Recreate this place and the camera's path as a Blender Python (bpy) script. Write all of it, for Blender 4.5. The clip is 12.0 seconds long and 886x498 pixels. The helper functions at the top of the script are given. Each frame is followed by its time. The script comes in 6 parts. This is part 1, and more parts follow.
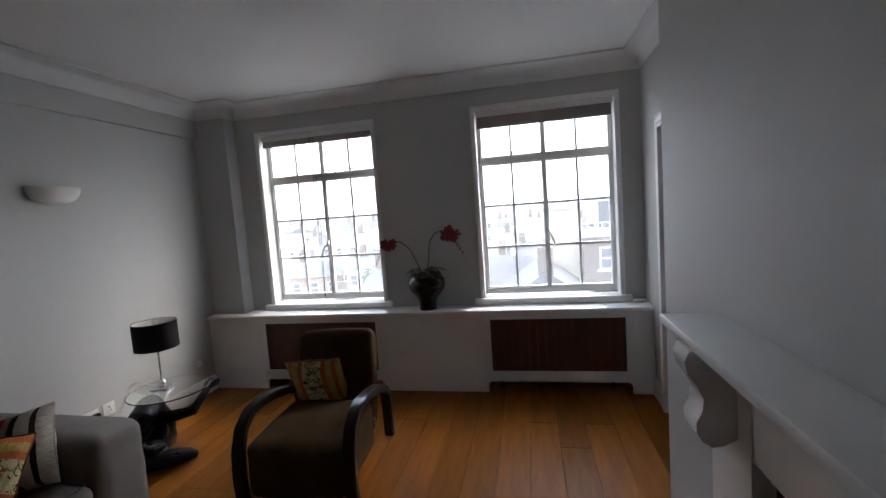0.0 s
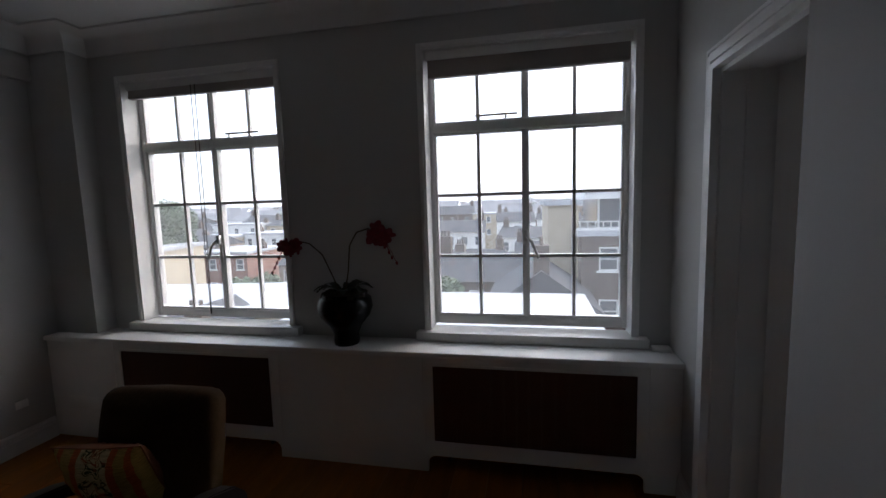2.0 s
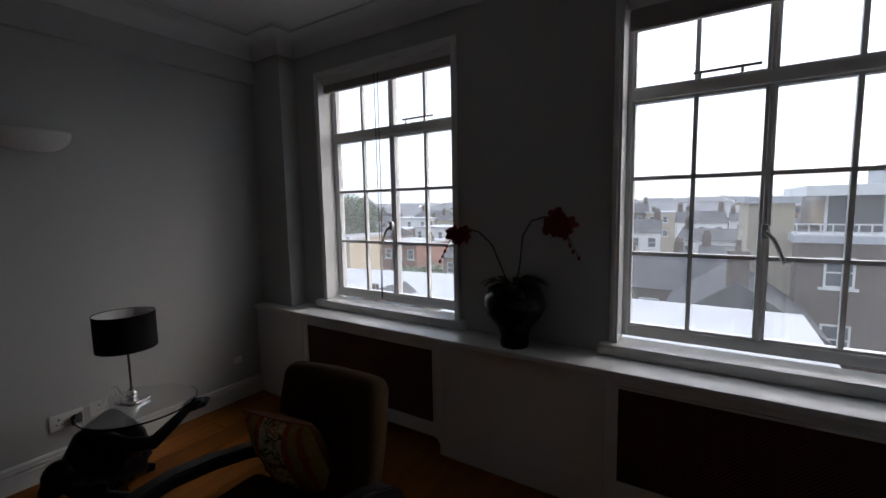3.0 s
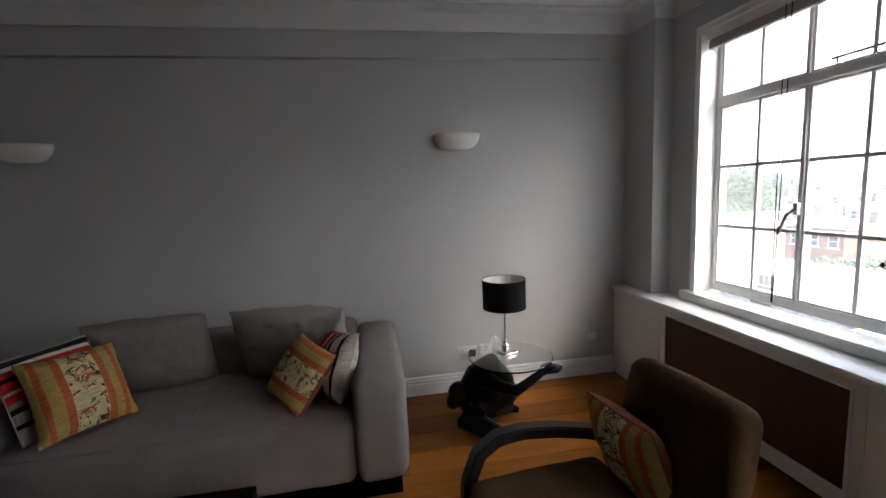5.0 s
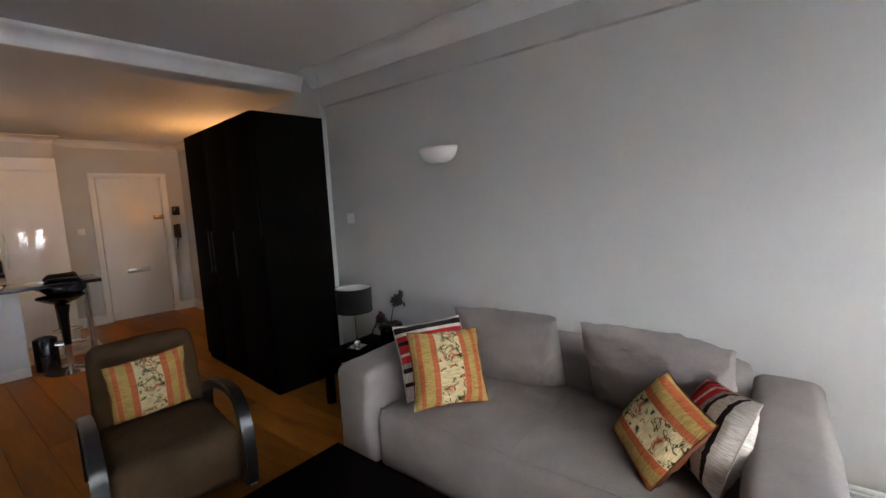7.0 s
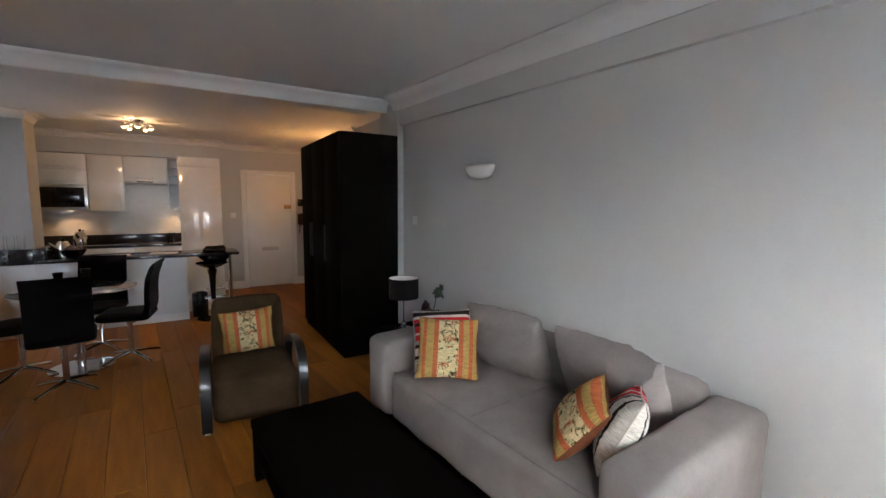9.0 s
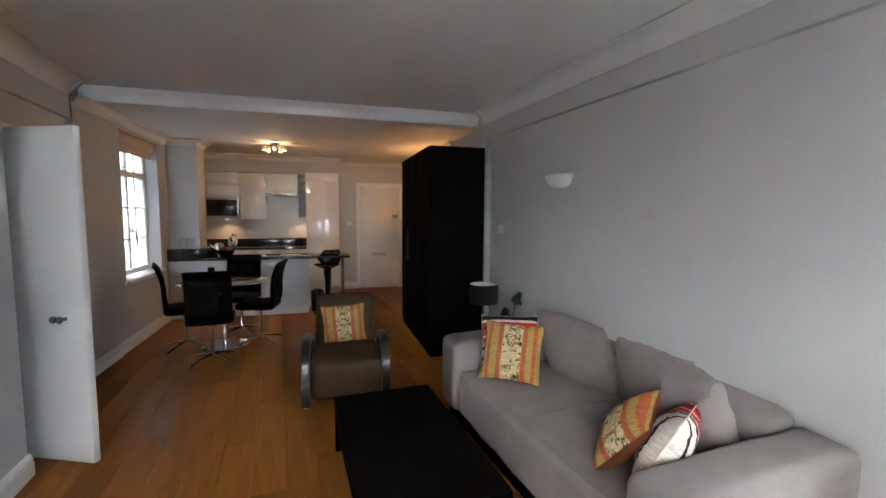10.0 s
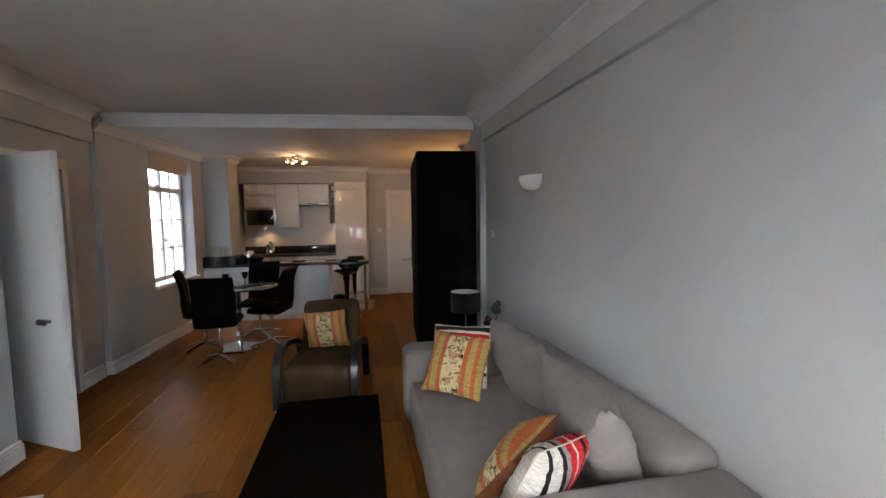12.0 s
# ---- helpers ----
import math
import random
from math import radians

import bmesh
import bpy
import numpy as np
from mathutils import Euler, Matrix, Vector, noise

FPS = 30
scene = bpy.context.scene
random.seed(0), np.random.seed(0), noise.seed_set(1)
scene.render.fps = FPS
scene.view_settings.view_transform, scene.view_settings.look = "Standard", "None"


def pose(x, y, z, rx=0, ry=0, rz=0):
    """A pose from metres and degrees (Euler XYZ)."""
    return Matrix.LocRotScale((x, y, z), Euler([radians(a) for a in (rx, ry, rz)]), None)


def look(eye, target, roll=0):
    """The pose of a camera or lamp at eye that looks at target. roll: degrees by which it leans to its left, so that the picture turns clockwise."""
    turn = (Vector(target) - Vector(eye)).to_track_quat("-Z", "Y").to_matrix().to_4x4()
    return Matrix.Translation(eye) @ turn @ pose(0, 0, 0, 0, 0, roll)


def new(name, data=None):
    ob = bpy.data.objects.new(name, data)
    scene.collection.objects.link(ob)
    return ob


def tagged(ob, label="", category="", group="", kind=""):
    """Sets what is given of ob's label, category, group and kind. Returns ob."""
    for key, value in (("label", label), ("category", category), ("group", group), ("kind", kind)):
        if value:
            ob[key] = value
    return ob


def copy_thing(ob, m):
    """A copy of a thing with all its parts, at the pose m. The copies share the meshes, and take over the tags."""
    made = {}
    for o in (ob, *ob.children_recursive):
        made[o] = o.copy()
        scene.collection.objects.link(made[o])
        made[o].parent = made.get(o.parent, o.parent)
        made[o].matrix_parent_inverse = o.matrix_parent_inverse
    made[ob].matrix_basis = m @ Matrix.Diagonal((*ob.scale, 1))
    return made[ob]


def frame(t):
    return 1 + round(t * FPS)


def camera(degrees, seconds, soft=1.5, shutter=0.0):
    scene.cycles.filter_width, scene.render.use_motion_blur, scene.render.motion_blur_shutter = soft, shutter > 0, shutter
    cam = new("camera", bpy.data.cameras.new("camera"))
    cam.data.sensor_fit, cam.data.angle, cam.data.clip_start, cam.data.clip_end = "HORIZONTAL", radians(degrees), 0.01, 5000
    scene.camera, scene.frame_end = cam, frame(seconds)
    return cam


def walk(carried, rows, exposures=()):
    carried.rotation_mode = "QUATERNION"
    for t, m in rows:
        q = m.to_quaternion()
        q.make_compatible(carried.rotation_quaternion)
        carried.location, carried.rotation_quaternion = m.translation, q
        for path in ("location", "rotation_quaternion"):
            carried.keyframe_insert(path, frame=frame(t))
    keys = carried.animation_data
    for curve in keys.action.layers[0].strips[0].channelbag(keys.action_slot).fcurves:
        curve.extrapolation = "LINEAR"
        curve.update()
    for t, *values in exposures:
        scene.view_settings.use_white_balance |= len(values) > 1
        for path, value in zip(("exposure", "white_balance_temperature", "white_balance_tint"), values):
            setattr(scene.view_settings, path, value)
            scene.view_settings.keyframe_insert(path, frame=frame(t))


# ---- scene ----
cam = camera(92.5, 12.0)
PATH = [
    (0, (0.57, 0.604, 1.504), (0.163, 2.555, 1.332), -4.1),
    (0.5, (0.639, 0.906, 1.509), (0.372, 2.882, 1.35), -4.6),
    (1, (0.779, 1.224, 1.494), (0.434, 3.186, 1.317), -3.3),
    (1.5, (0.792, 1.535, 1.49), (0.425, 3.495, 1.334), -2.0),
    (2, (0.736, 1.835, 1.478), (0.331, 3.782, 1.267), -1.7),
    (2.5, (0.651, 2.053, 1.484), (-0.165, 3.865, 1.265), -4.1),
    (3, (0.55, 2.085, 1.42), (-0.538, 3.752, 1.213), -1.1),
    (3.2, (0.535, 2.11, 1.42), (-0.69, 3.68, 1.206), -0.3),
    (4.8, (0.537, 2.223, 1.46), (-1.394, 2.667, 1.186), -2.7),
    (5, (0.506, 2.182, 1.448), (-1.45, 2.508, 1.186), -2.7),
    (5.5, (0.392, 2.073, 1.436), (-1.584, 2.09, 1.126), -2.0),
    (6, (0.223, 1.981, 1.427), (-1.72, 1.578, 1.174), -2.4),
    (6.5, (0.111, 1.937, 1.444), (-1.732, 1.187, 1.238), -3.4),
    (7, (0.009, 2.094, 1.462), (-1.556, 0.869, 1.238), -3.0),
    (7.2, (0.007, 2.151, 1.455), (-1.544, 0.908, 1.235), -2.1),
    (8.8, (0.001, 2.798, 1.524), (-1.316, 1.307, 1.316), -1.8),
    (9, (-0.065, 2.876, 1.523), (-1.244, 1.275, 1.312), 0.4),
    (9.5, (-0.171, 3.026, 1.546), (-1.188, 1.311, 1.395), -0.7),
    (10, (-0.239, 3.163, 1.519), (-0.956, 1.303, 1.349), 0.4),
    (10.5, (-0.359, 3.28, 1.533), (-0.986, 1.387, 1.374), -0.5),
    (11, (-0.602, 3.349, 1.541), (-1.07, 1.406, 1.459), -2.6),
    (11.5, (-0.854, 3.383, 1.545), (-1.228, 1.422, 1.417), -0.4),
    (12, (-1.055, 3.32, 1.531), (-1.454, 1.366, 1.382), -0.9),
]
walk(cam, [(t, look(eye, target, roll)) for t, eye, target, roll in PATH],
     exposures=[(0, 4.6, 5850, 9), (0.5, 4.35, 5850, 9), (1, 3.85, 5850, 9), (1.5, 3.5, 5850, 10), (2, 3.0, 5850, 10), (2.6, 2.6, 5850, 10), (3.2, 2.7, 5900, 10), (4.8, 4.25, 6000, 9), (5.1, 4.8, 6010, 9), (5.5, 5.4, 6020, 9), (6, 5.83, 6020, 8), (6.5, 6.17, 6000, 8), (7, 6.28, 5990, 8), (9, 6.23, 5920, 7), (10.5, 6.33, 5900, 7), (11.3, 6.38, 5900, 7), (12, 6.03, 5900, 7)])

# world and sun: a bright overcast day
world = bpy.data.worlds.new("overcast_sky")
scene.world = world
world.use_nodes = True
wn = world.node_tree.nodes
sky = wn.new("ShaderNodeTexSky")
sky.sky_type, sky.sun_disc = "NISHITA", False
sky.sun_elevation, sky.sun_rotation = radians(40), radians(48)
sky.air_density, sky.dust_density, sky.ozone_density = 1.0, 6.0, 1.0
wn["Background"].inputs["Strength"].default_value = 0.14
cloud = wn.new("ShaderNodeMix")
cloud.data_type = "RGBA"
cloud.inputs["Factor"].default_value = 0.8
cloud.inputs["B"].default_value = (1.63, 1.67, 1.73, 1)
world.node_tree.links.new(sky.outputs["Color"], cloud.inputs["A"])
world.node_tree.links.new(cloud.outputs["Result"], wn["Background"].inputs["Color"])
sun_data = bpy.data.lights.new("sun", "SUN")
sun_data.energy, sun_data.angle, sun_data.color = 0.11, radians(85), (1.0, 0.98, 0.95)
sun = new("sun", sun_data)
sun.matrix_world = pose(0, 0, 40, 50, 0, 132)

# ---- small builders ----
def principled(name, color, rough=0.5, metal=0.0, vary=0.06, scale=6.0, bump=0.0, bump_scale=120.0, spec=0.5, coat=0.0, stretch=(1, 1, 1), random_amount=0.0, rough_vary=0.0):
    """A surface with two scales of colour variation, roughness variation and fine relief."""
    m = bpy.data.materials.new(name)
    m.use_nodes = True
    nt = m.node_tree
    n, l = nt.nodes, nt.links
    b = n["Principled BSDF"]
    b.inputs["Roughness"].default_value, b.inputs["Metallic"].default_value = rough, metal
    b.inputs["Specular IOR Level"].default_value, b.inputs["Coat Weight"].default_value = spec, coat
    tc, mp = n.new("ShaderNodeTexCoord"), n.new("ShaderNodeMapping")
    mp.inputs["Scale"].default_value = stretch
    l.new(tc.outputs["Object"], mp.inputs["Vector"])
    big, small = n.new("ShaderNodeTexNoise"), n.new("ShaderNodeTexNoise")
    big.inputs["Scale"].default_value, small.inputs["Scale"].default_value = scale, scale * 11
    big.inputs["Detail"].default_value = 4
    for t in (big, small):
        l.new(mp.outputs["Vector"], t.inputs["Vector"])
    add = n.new("ShaderNodeMath")
    add.operation = "MULTIPLY_ADD"
    add.inputs[1].default_value = 0.45
    l.new(small.outputs["Fac"], add.inputs[0])
    l.new(big.outputs["Fac"], add.inputs[2])
    ramp = n.new("ShaderNodeMapRange")
    ramp.inputs["From Min"].default_value, ramp.inputs["From Max"].default_value = 0.4, 1.05
    ramp.inputs["To Min"].default_value, ramp.inputs["To Max"].default_value = 1 - vary, 1 + vary
    l.new(add.outputs[0], ramp.inputs["Value"])
    mul = n.new("ShaderNodeVectorMath")
    mul.operation = "SCALE"
    mul.inputs[0].default_value = color
    factor = ramp.outputs[0]
    if random_amount:
        info, rr, pm = n.new("ShaderNodeObjectInfo"), n.new("ShaderNodeMapRange"), n.new("ShaderNodeMath")
        rr.inputs["To Min"].default_value, rr.inputs["To Max"].default_value = 1 - random_amount, 1 + random_amount
        l.new(info.outputs["Random"], rr.inputs["Value"])
        pm.operation = "MULTIPLY"
        l.new(rr.outputs[0], pm.inputs[0]), l.new(factor, pm.inputs[1])
        factor = pm.outputs[0]
    l.new(factor, mul.inputs["Scale"])
    l.new(mul.outputs["Vector"], b.inputs["Base Color"])
    if rough_vary:
        r2 = n.new("ShaderNodeMapRange")
        r2.inputs["To Min"].default_value, r2.inputs["To Max"].default_value = rough - rough_vary, rough + rough_vary
        l.new(big.outputs["Fac"], r2.inputs["Value"])
        l.new(r2.outputs[0], b.inputs["Roughness"])
    if bump:
        t, bp = n.new("ShaderNodeTexNoise"), n.new("ShaderNodeBump")
        t.inputs["Scale"].default_value, bp.inputs["Strength"].default_value, bp.inputs["Distance"].default_value = bump_scale, bump, 0.004
        l.new(mp.outputs["Vector"], t.inputs["Vector"])
        l.new(t.outputs["Fac"], bp.inputs["Height"])
        l.new(bp.outputs["Normal"], b.inputs["Normal"])
    return m


def glow(name, color, strength):
    m = bpy.data.materials.new(name)
    m.use_nodes = True
    b = m.node_tree.nodes["Principled BSDF"]
    b.inputs["Base Color"].default_value = (*color, 1)
    b.inputs["Emission Color"].default_value, b.inputs["Emission Strength"].default_value = (*color, 1), strength
    return m


def glass_material(name, tint=(1, 1, 1), rough=0.0, veil=0.0):
    m = bpy.data.materials.new(name)
    m.use_nodes = True
    b = m.node_tree.nodes["Principled BSDF"]
    b.inputs["Base Color"].default_value = (*tint, 1)
    b.inputs["Roughness"].default_value, b.inputs["Transmission Weight"].default_value, b.inputs["IOR"].default_value = rough, 1.0, 1.45
    if veil:
        # an added translucent film scatters some daylight, imitating a hazy veil over the view
        n, l = m.node_tree.nodes, m.node_tree.links
        film, both, noise_t, rng = n.new("ShaderNodeBsdfTranslucent"), n.new("ShaderNodeMixShader"), n.new("ShaderNodeTexNoise"), n.new("ShaderNodeMapRange")
        film.inputs["Color"].default_value = (0.9, 0.9, 0.9, 1)
        noise_t.inputs["Scale"].default_value, noise_t.inputs["Detail"].default_value = 3.0, 6.0
        rng.inputs["To Min"].default_value, rng.inputs["To Max"].default_value = veil * 0.7, veil * 1.3
        l.new(noise_t.outputs["Fac"], rng.inputs["Value"])
        l.new(rng.outputs[0], both.inputs["Fac"])
        l.new(b.outputs[0], both.inputs[1])
        l.new(film.outputs[0], both.inputs[2])
        l.new(both.outputs[0], n["Material Output"].inputs["Surface"])
    return m


def box(bm, x0, y0, z0, x1, y1, z1, bevel=0.0, seg=2, m=None):
    """A box between two corners, its edges rounded by bevel."""
    r = bmesh.ops.create_cube(bm, size=1)
    vs = r["verts"]
    bmesh.ops.transform(bm, verts=vs, matrix=Matrix.Translation(((x0 + x1) / 2, (y0 + y1) / 2, (z0 + z1) / 2)) @ Matrix.Diagonal((abs(x1 - x0), abs(y1 - y0), abs(z1 - z0), 1)))
    if bevel:
        es = list({e for v in vs for e in v.link_edges})
        r = bmesh.ops.bevel(bm, geom=es, offset=bevel, segments=seg, affect="EDGES", profile=0.5)
        vs = list({v for f in r["faces"] for v in f.verts} | {v for v in vs if v.is_valid})
    if m is not None:
        bmesh.ops.transform(bm, verts=vs, matrix=m)
    return bm


def cyl(bm, x, y, z0, z1, r0, r1=None, seg=24, m=None):
    r = bmesh.ops.create_cone(bm, cap_ends=True, segments=seg, radius1=r0, radius2=r0 if r1 is None else r1, depth=z1 - z0, matrix=Matrix.Translation((x, y, (z0 + z1) / 2)))
    if m is not None:
        bmesh.ops.transform(bm, verts=r["verts"], matrix=m)
    return bm


def ball(bm, x, y, z, rx, ry=None, rz=None, u=16, v=10, m=None):
    mm = Matrix.Translation((x, y, z)) @ Matrix.Diagonal((rx, ry or rx, rz or rx, 1))
    bmesh.ops.create_uvsphere(bm, u_segments=u, v_segments=v, radius=1, matrix=(m @ mm) if m is not None else mm)
    return bm


def lathe(bm, profile, x=0, y=0, seg=28):
    """Turns a profile of (radius, height) about the upright axis through (x, y)."""
    rings = []
    for r, z in profile:
        rings.append([bm.verts.new((x + r * math.cos(2 * math.pi * i / seg), y + r * math.sin(2 * math.pi * i / seg), z)) for i in range(seg)])
    for a, b in zip(rings, rings[1:]):
        for i in range(seg):
            bm.faces.new((a[i], a[(i + 1) % seg], b[(i + 1) % seg], b[i]))
    return bm


def tube(bm, points, radii, seg=10):
    """A round limb through points, with a radius at each."""
    pts = [Vector(p) for p in points]
    if not hasattr(radii, "__len__"):
        radii = [radii] * len(pts)
    rings, side = [], None
    for i, p in enumerate(pts):
        d = (pts[min(i + 1, len(pts) - 1)] - pts[max(i - 1, 0)]).normalized()
        ref = Vector((0, 0, 1)) if abs(d.z) < 0.9 else Vector((1, 0, 0))
        side = (side - d * side.dot(d)).normalized() if side else d.cross(ref).normalized()
        up = d.cross(side)
        rings.append([bm.verts.new(p + radii[i] * (math.cos(2 * math.pi * k / seg) * side + math.sin(2 * math.pi * k / seg) * up)) for k in range(seg)])
    for a, b in zip(rings, rings[1:]):
        for k in range(seg):
            bm.faces.new((a[k], a[(k + 1) % seg], b[(k + 1) % seg], b[k]))
    bm.faces.new(list(reversed(rings[0])))
    bm.faces.new(rings[-1])
    return bm


def strip(bm, profile, y0, y1):
    """A closed outline of (x, z) given depth from y0 to y1."""
    a = [bm.verts.new((x, y0, z)) for x, z in profile]
    b = [bm.verts.new((x, y1, z)) for x, z in profile]
    k = len(profile)
    for i in range(k):
        bm.faces.new((a[i], a[(i + 1) % k], b[(i + 1) % k], b[i]))
    bm.faces.new(list(reversed(a)))
    bm.faces.new(b)
    return bm


def sweep(bm, path, profile, closed=False):
    """Runs a profile of (inward offset, z) along a path with the room on its left, mitred at corners."""
    pts = [Vector(p) for p in path]
    k = len(pts)
    rings = []
    for i, p in enumerate(pts):
        before = (p - pts[i - 1]).normalized() if (i or closed) else None
        after = (pts[(i + 1) % k] - p).normalized() if (i < k - 1 or closed) else None
        na = Vector((-(before or after).y, (before or after).x))
        nb = Vector((-(after or before).y, (after or before).x))
        mit = (na + nb) / max(0.3, 1 + na.dot(nb))
        rings.append([bm.verts.new((p.x + mit.x * o, p.y + mit.y * o, z)) for o, z in profile])
    for i in range(k if closed else k - 1):
        a, b = rings[i], rings[(i + 1) % k]
        for j in range(len(profile) - 1):
            bm.faces.new((a[j], b[j], b[j + 1], a[j + 1]))
    if not closed:
        bm.faces.new(rings[0])
        bm.faces.new(list(reversed(rings[-1])))
    return bm


def mesh_of(name, bm, material, smooth=False):
    bmesh.ops.recalc_face_normals(bm, faces=bm.faces)
    me = bpy.data.meshes.new(name)
    bm.to_mesh(me)
    bm.free()
    me.materials.append(material)
    if smooth:
        for p in me.polygons:
            p.use_smooth = True
        me.set_sharp_from_angle(angle=radians(42))
    return me


def thing(name, label, category, m=None, group="", kind=""):
    """An empty at a thing's base, that carries its parts."""
    ob = new(name)
    ob.empty_display_size = 0.1
    ob.matrix_world = m if m is not None else Matrix()
    return tagged(ob, label, category, group, kind)


def part(name, bm, material, parent, label="", smooth=True, m=None):
    ob = new(name, mesh_of(name, bm, material, smooth))
    ob.parent = parent
    if m is not None:
        ob.matrix_local = m
    return tagged(ob, label)


def solid(name, bm, material, label, category, m=None, group="", kind="", smooth=True):
    ob = new(name, mesh_of(name, bm, material, smooth))
    if m is not None:
        ob.matrix_world = m
    return tagged(ob, label, category, group, kind)


def wall(name, axis, at, thick, a0, a1, z0, z1, holes, material, label, m=None):
    """A wall along x or y, with its room face at 'at' and thick metres to its back; holes are (a0, a1, z0, z1)."""
    bm = bmesh.new()
    xs = sorted({a0, a1, *[h[0] for h in holes], *[h[1] for h in holes]})
    zs = sorted({z0, z1, *[h[2] for h in holes], *[h[3] for h in holes]})
    for p, q in zip(xs, xs[1:]):
        for r, s in zip(zs, zs[1:]):
            if not any(h[0] - 1e-6 <= p and q <= h[1] + 1e-6 and h[2] - 1e-6 <= r and s <= h[3] + 1e-6 for h in holes):
                if axis == "x":
                    box(bm, p, at, r, q, at + thick, s)
                else:
                    box(bm, at, p, r, at + thick, q, s)
    bmesh.ops.remove_doubles(bm, verts=bm.verts, dist=1e-5)
    bmesh.ops.delete(bm, geom=[f for f in bm.faces if any(g is not f and set(g.verts) == set(f.verts) for e in f.edges for g in e.link_faces)], context="FACES")
    return solid(name, bm, material, label, "wall", m, kind="structure", smooth=False)


# ---- materials ----
paint_wall = principled("wall_paint_soft_grey", (0.475, 0.478, 0.47), 0.55, vary=0.03, scale=1.3, bump=0.06, bump_scale=220)
paint_ceiling = principled("ceiling_paint", (0.66, 0.66, 0.655), 0.7, vary=0.03, scale=1.1, bump=0.05, bump_scale=180)
paint_trim = principled("white_gloss_paint", (0.74, 0.74, 0.73), 0.32, vary=0.03, scale=3, bump=0.03, bump_scale=90, rough_vary=0.06)
paint_cover = principled("white_eggshell_paint", (0.70, 0.70, 0.69), 0.42, vary=0.04, scale=2.5, bump=0.03, bump_scale=110, rough_vary=0.06)
oak = principled("oiled_oak", (0.262, 0.094, 0.0145), 0.42, spec=0.2, vary=0.3, scale=3.2, bump=0.12, bump_scale=60, stretch=(7, 0.7, 7), random_amount=0.24, rough_vary=0.07)
dark_screed = principled("dark_subfloor", (0.06, 0.04, 0.025), 0.8, vary=0.1)
grille_metal = principled("brown_grille_metal", (0.078, 0.025, 0.012), 0.55, 0.15, vary=0.12, scale=9)
void_black = principled("unlit_cavity", (0.025, 0.022, 0.02), 0.8, vary=0.2)
radiator_paint = principled("old_radiator_enamel", (0.05, 0.025, 0.016), 0.55, vary=0.15)
black_wood = principled("black_brown_veneer", (0.0045, 0.0036, 0.0032), 0.6, vary=0.25, scale=2.2, spec=0.04, bump=0.08, bump_scale=50, stretch=(6, 6, 0.6), rough_vary=0.06)
black_lacquer = principled("black_lacquered_wood", (0.010, 0.009, 0.010), 0.3, vary=0.2, scale=7, coat=0.12, spec=0.35, rough_vary=0.05)
sofa_cloth = principled("taupe_sofa_cloth", (0.235, 0.212, 0.2), 0.9, vary=0.13, scale=7, bump=0.45, bump_scale=480, spec=0.25)
sofa_cord = principled("taupe_corduroy", (0.235, 0.211, 0.2), 0.9, vary=0.14, scale=6, bump=1.0, bump_scale=150, spec=0.25, stretch=(1, 0.25, 1.6))
suede = principled("brown_faux_suede", (0.060, 0.037, 0.020), 0.95, vary=0.34, scale=7, bump=0.35, bump_scale=260, spec=0.3)
chrome = principled("chrome", (0.75, 0.75, 0.76), 0.12, 1.0, vary=0.03, rough_vary=0.05)
steel = principled("brushed_steel", (0.55, 0.55, 0.54), 0.3, 1.0, vary=0.06, stretch=(1, 1, 12))
aged_chrome = principled("dull_dark_chrome", (0.20, 0.20, 0.20), 0.22, 1.0, vary=0.2, scale=30)
dark_metal = principled("dark_bronze_lacquer", (0.008, 0.007, 0.006), 0.3, spec=0.25, vary=0.1)
brass = principled("aged_brass", (0.35, 0.25, 0.11), 0.35, 1.0, vary=0.15)
black_leather = principled("black_leather", (0.0045, 0.0042, 0.0042), 0.5, spec=0.08, vary=0.2, scale=9, bump=0.3, bump_scale=320, rough_vary=0.08)
black_plastic = principled("black_gloss_plastic", (0.006, 0.006, 0.0065), 0.18, spec=0.3, vary=0.1)
granite = principled("polished_black_granite", (0.018, 0.018, 0.02), 0.1, vary=0.5, scale=40, rough_vary=0.04)
white_lacquer = principled("white_gloss_lacquer", (0.72, 0.715, 0.70), 0.035, vary=0.02, coat=0.5)
white_panel = principled("white_melamine", (0.64, 0.65, 0.66), 0.35, vary=0.03)
grout = principled("grey_grout", (0.22, 0.20, 0.18), 0.9, vary=0.1, scale=30)
floor_tile = principled("beige_floor_tile", (0.50, 0.43, 0.34), 0.35, vary=0.08, scale=9, bump=0.1, bump_scale=60)
tile_white = principled("pale_splashback", (0.62, 0.61, 0.60), 0.2, vary=0.03)
plaster_lamp = principled("white_plaster", (0.72, 0.70, 0.67), 0.6, vary=0.03, bump=0.05)
plastic_white = principled("white_plastic", (0.72, 0.72, 0.70), 0.35, vary=0.02)
shade_black = principled("black_shade_cloth", (0.010, 0.009, 0.009), 0.9, spec=0.2, vary=0.15, scale=30, bump=0.3, bump_scale=600)
shade_inner = principled("white_shade_lining", (0.78, 0.77, 0.74), 0.7, vary=0.03)
statue_black = principled("black_glazed_resin", (0.004, 0.004, 0.005), 0.3, spec=0.3, vary=0.25, scale=8, bump=0.1, bump_scale=40, rough_vary=0.1)
petal_red = principled("dark_red_petal", (0.18, 0.008, 0.018), 0.55, vary=0.3, scale=40)
stem_green = principled("orchid_stem", (0.07, 0.05, 0.03), 0.6, vary=0.25, scale=30)
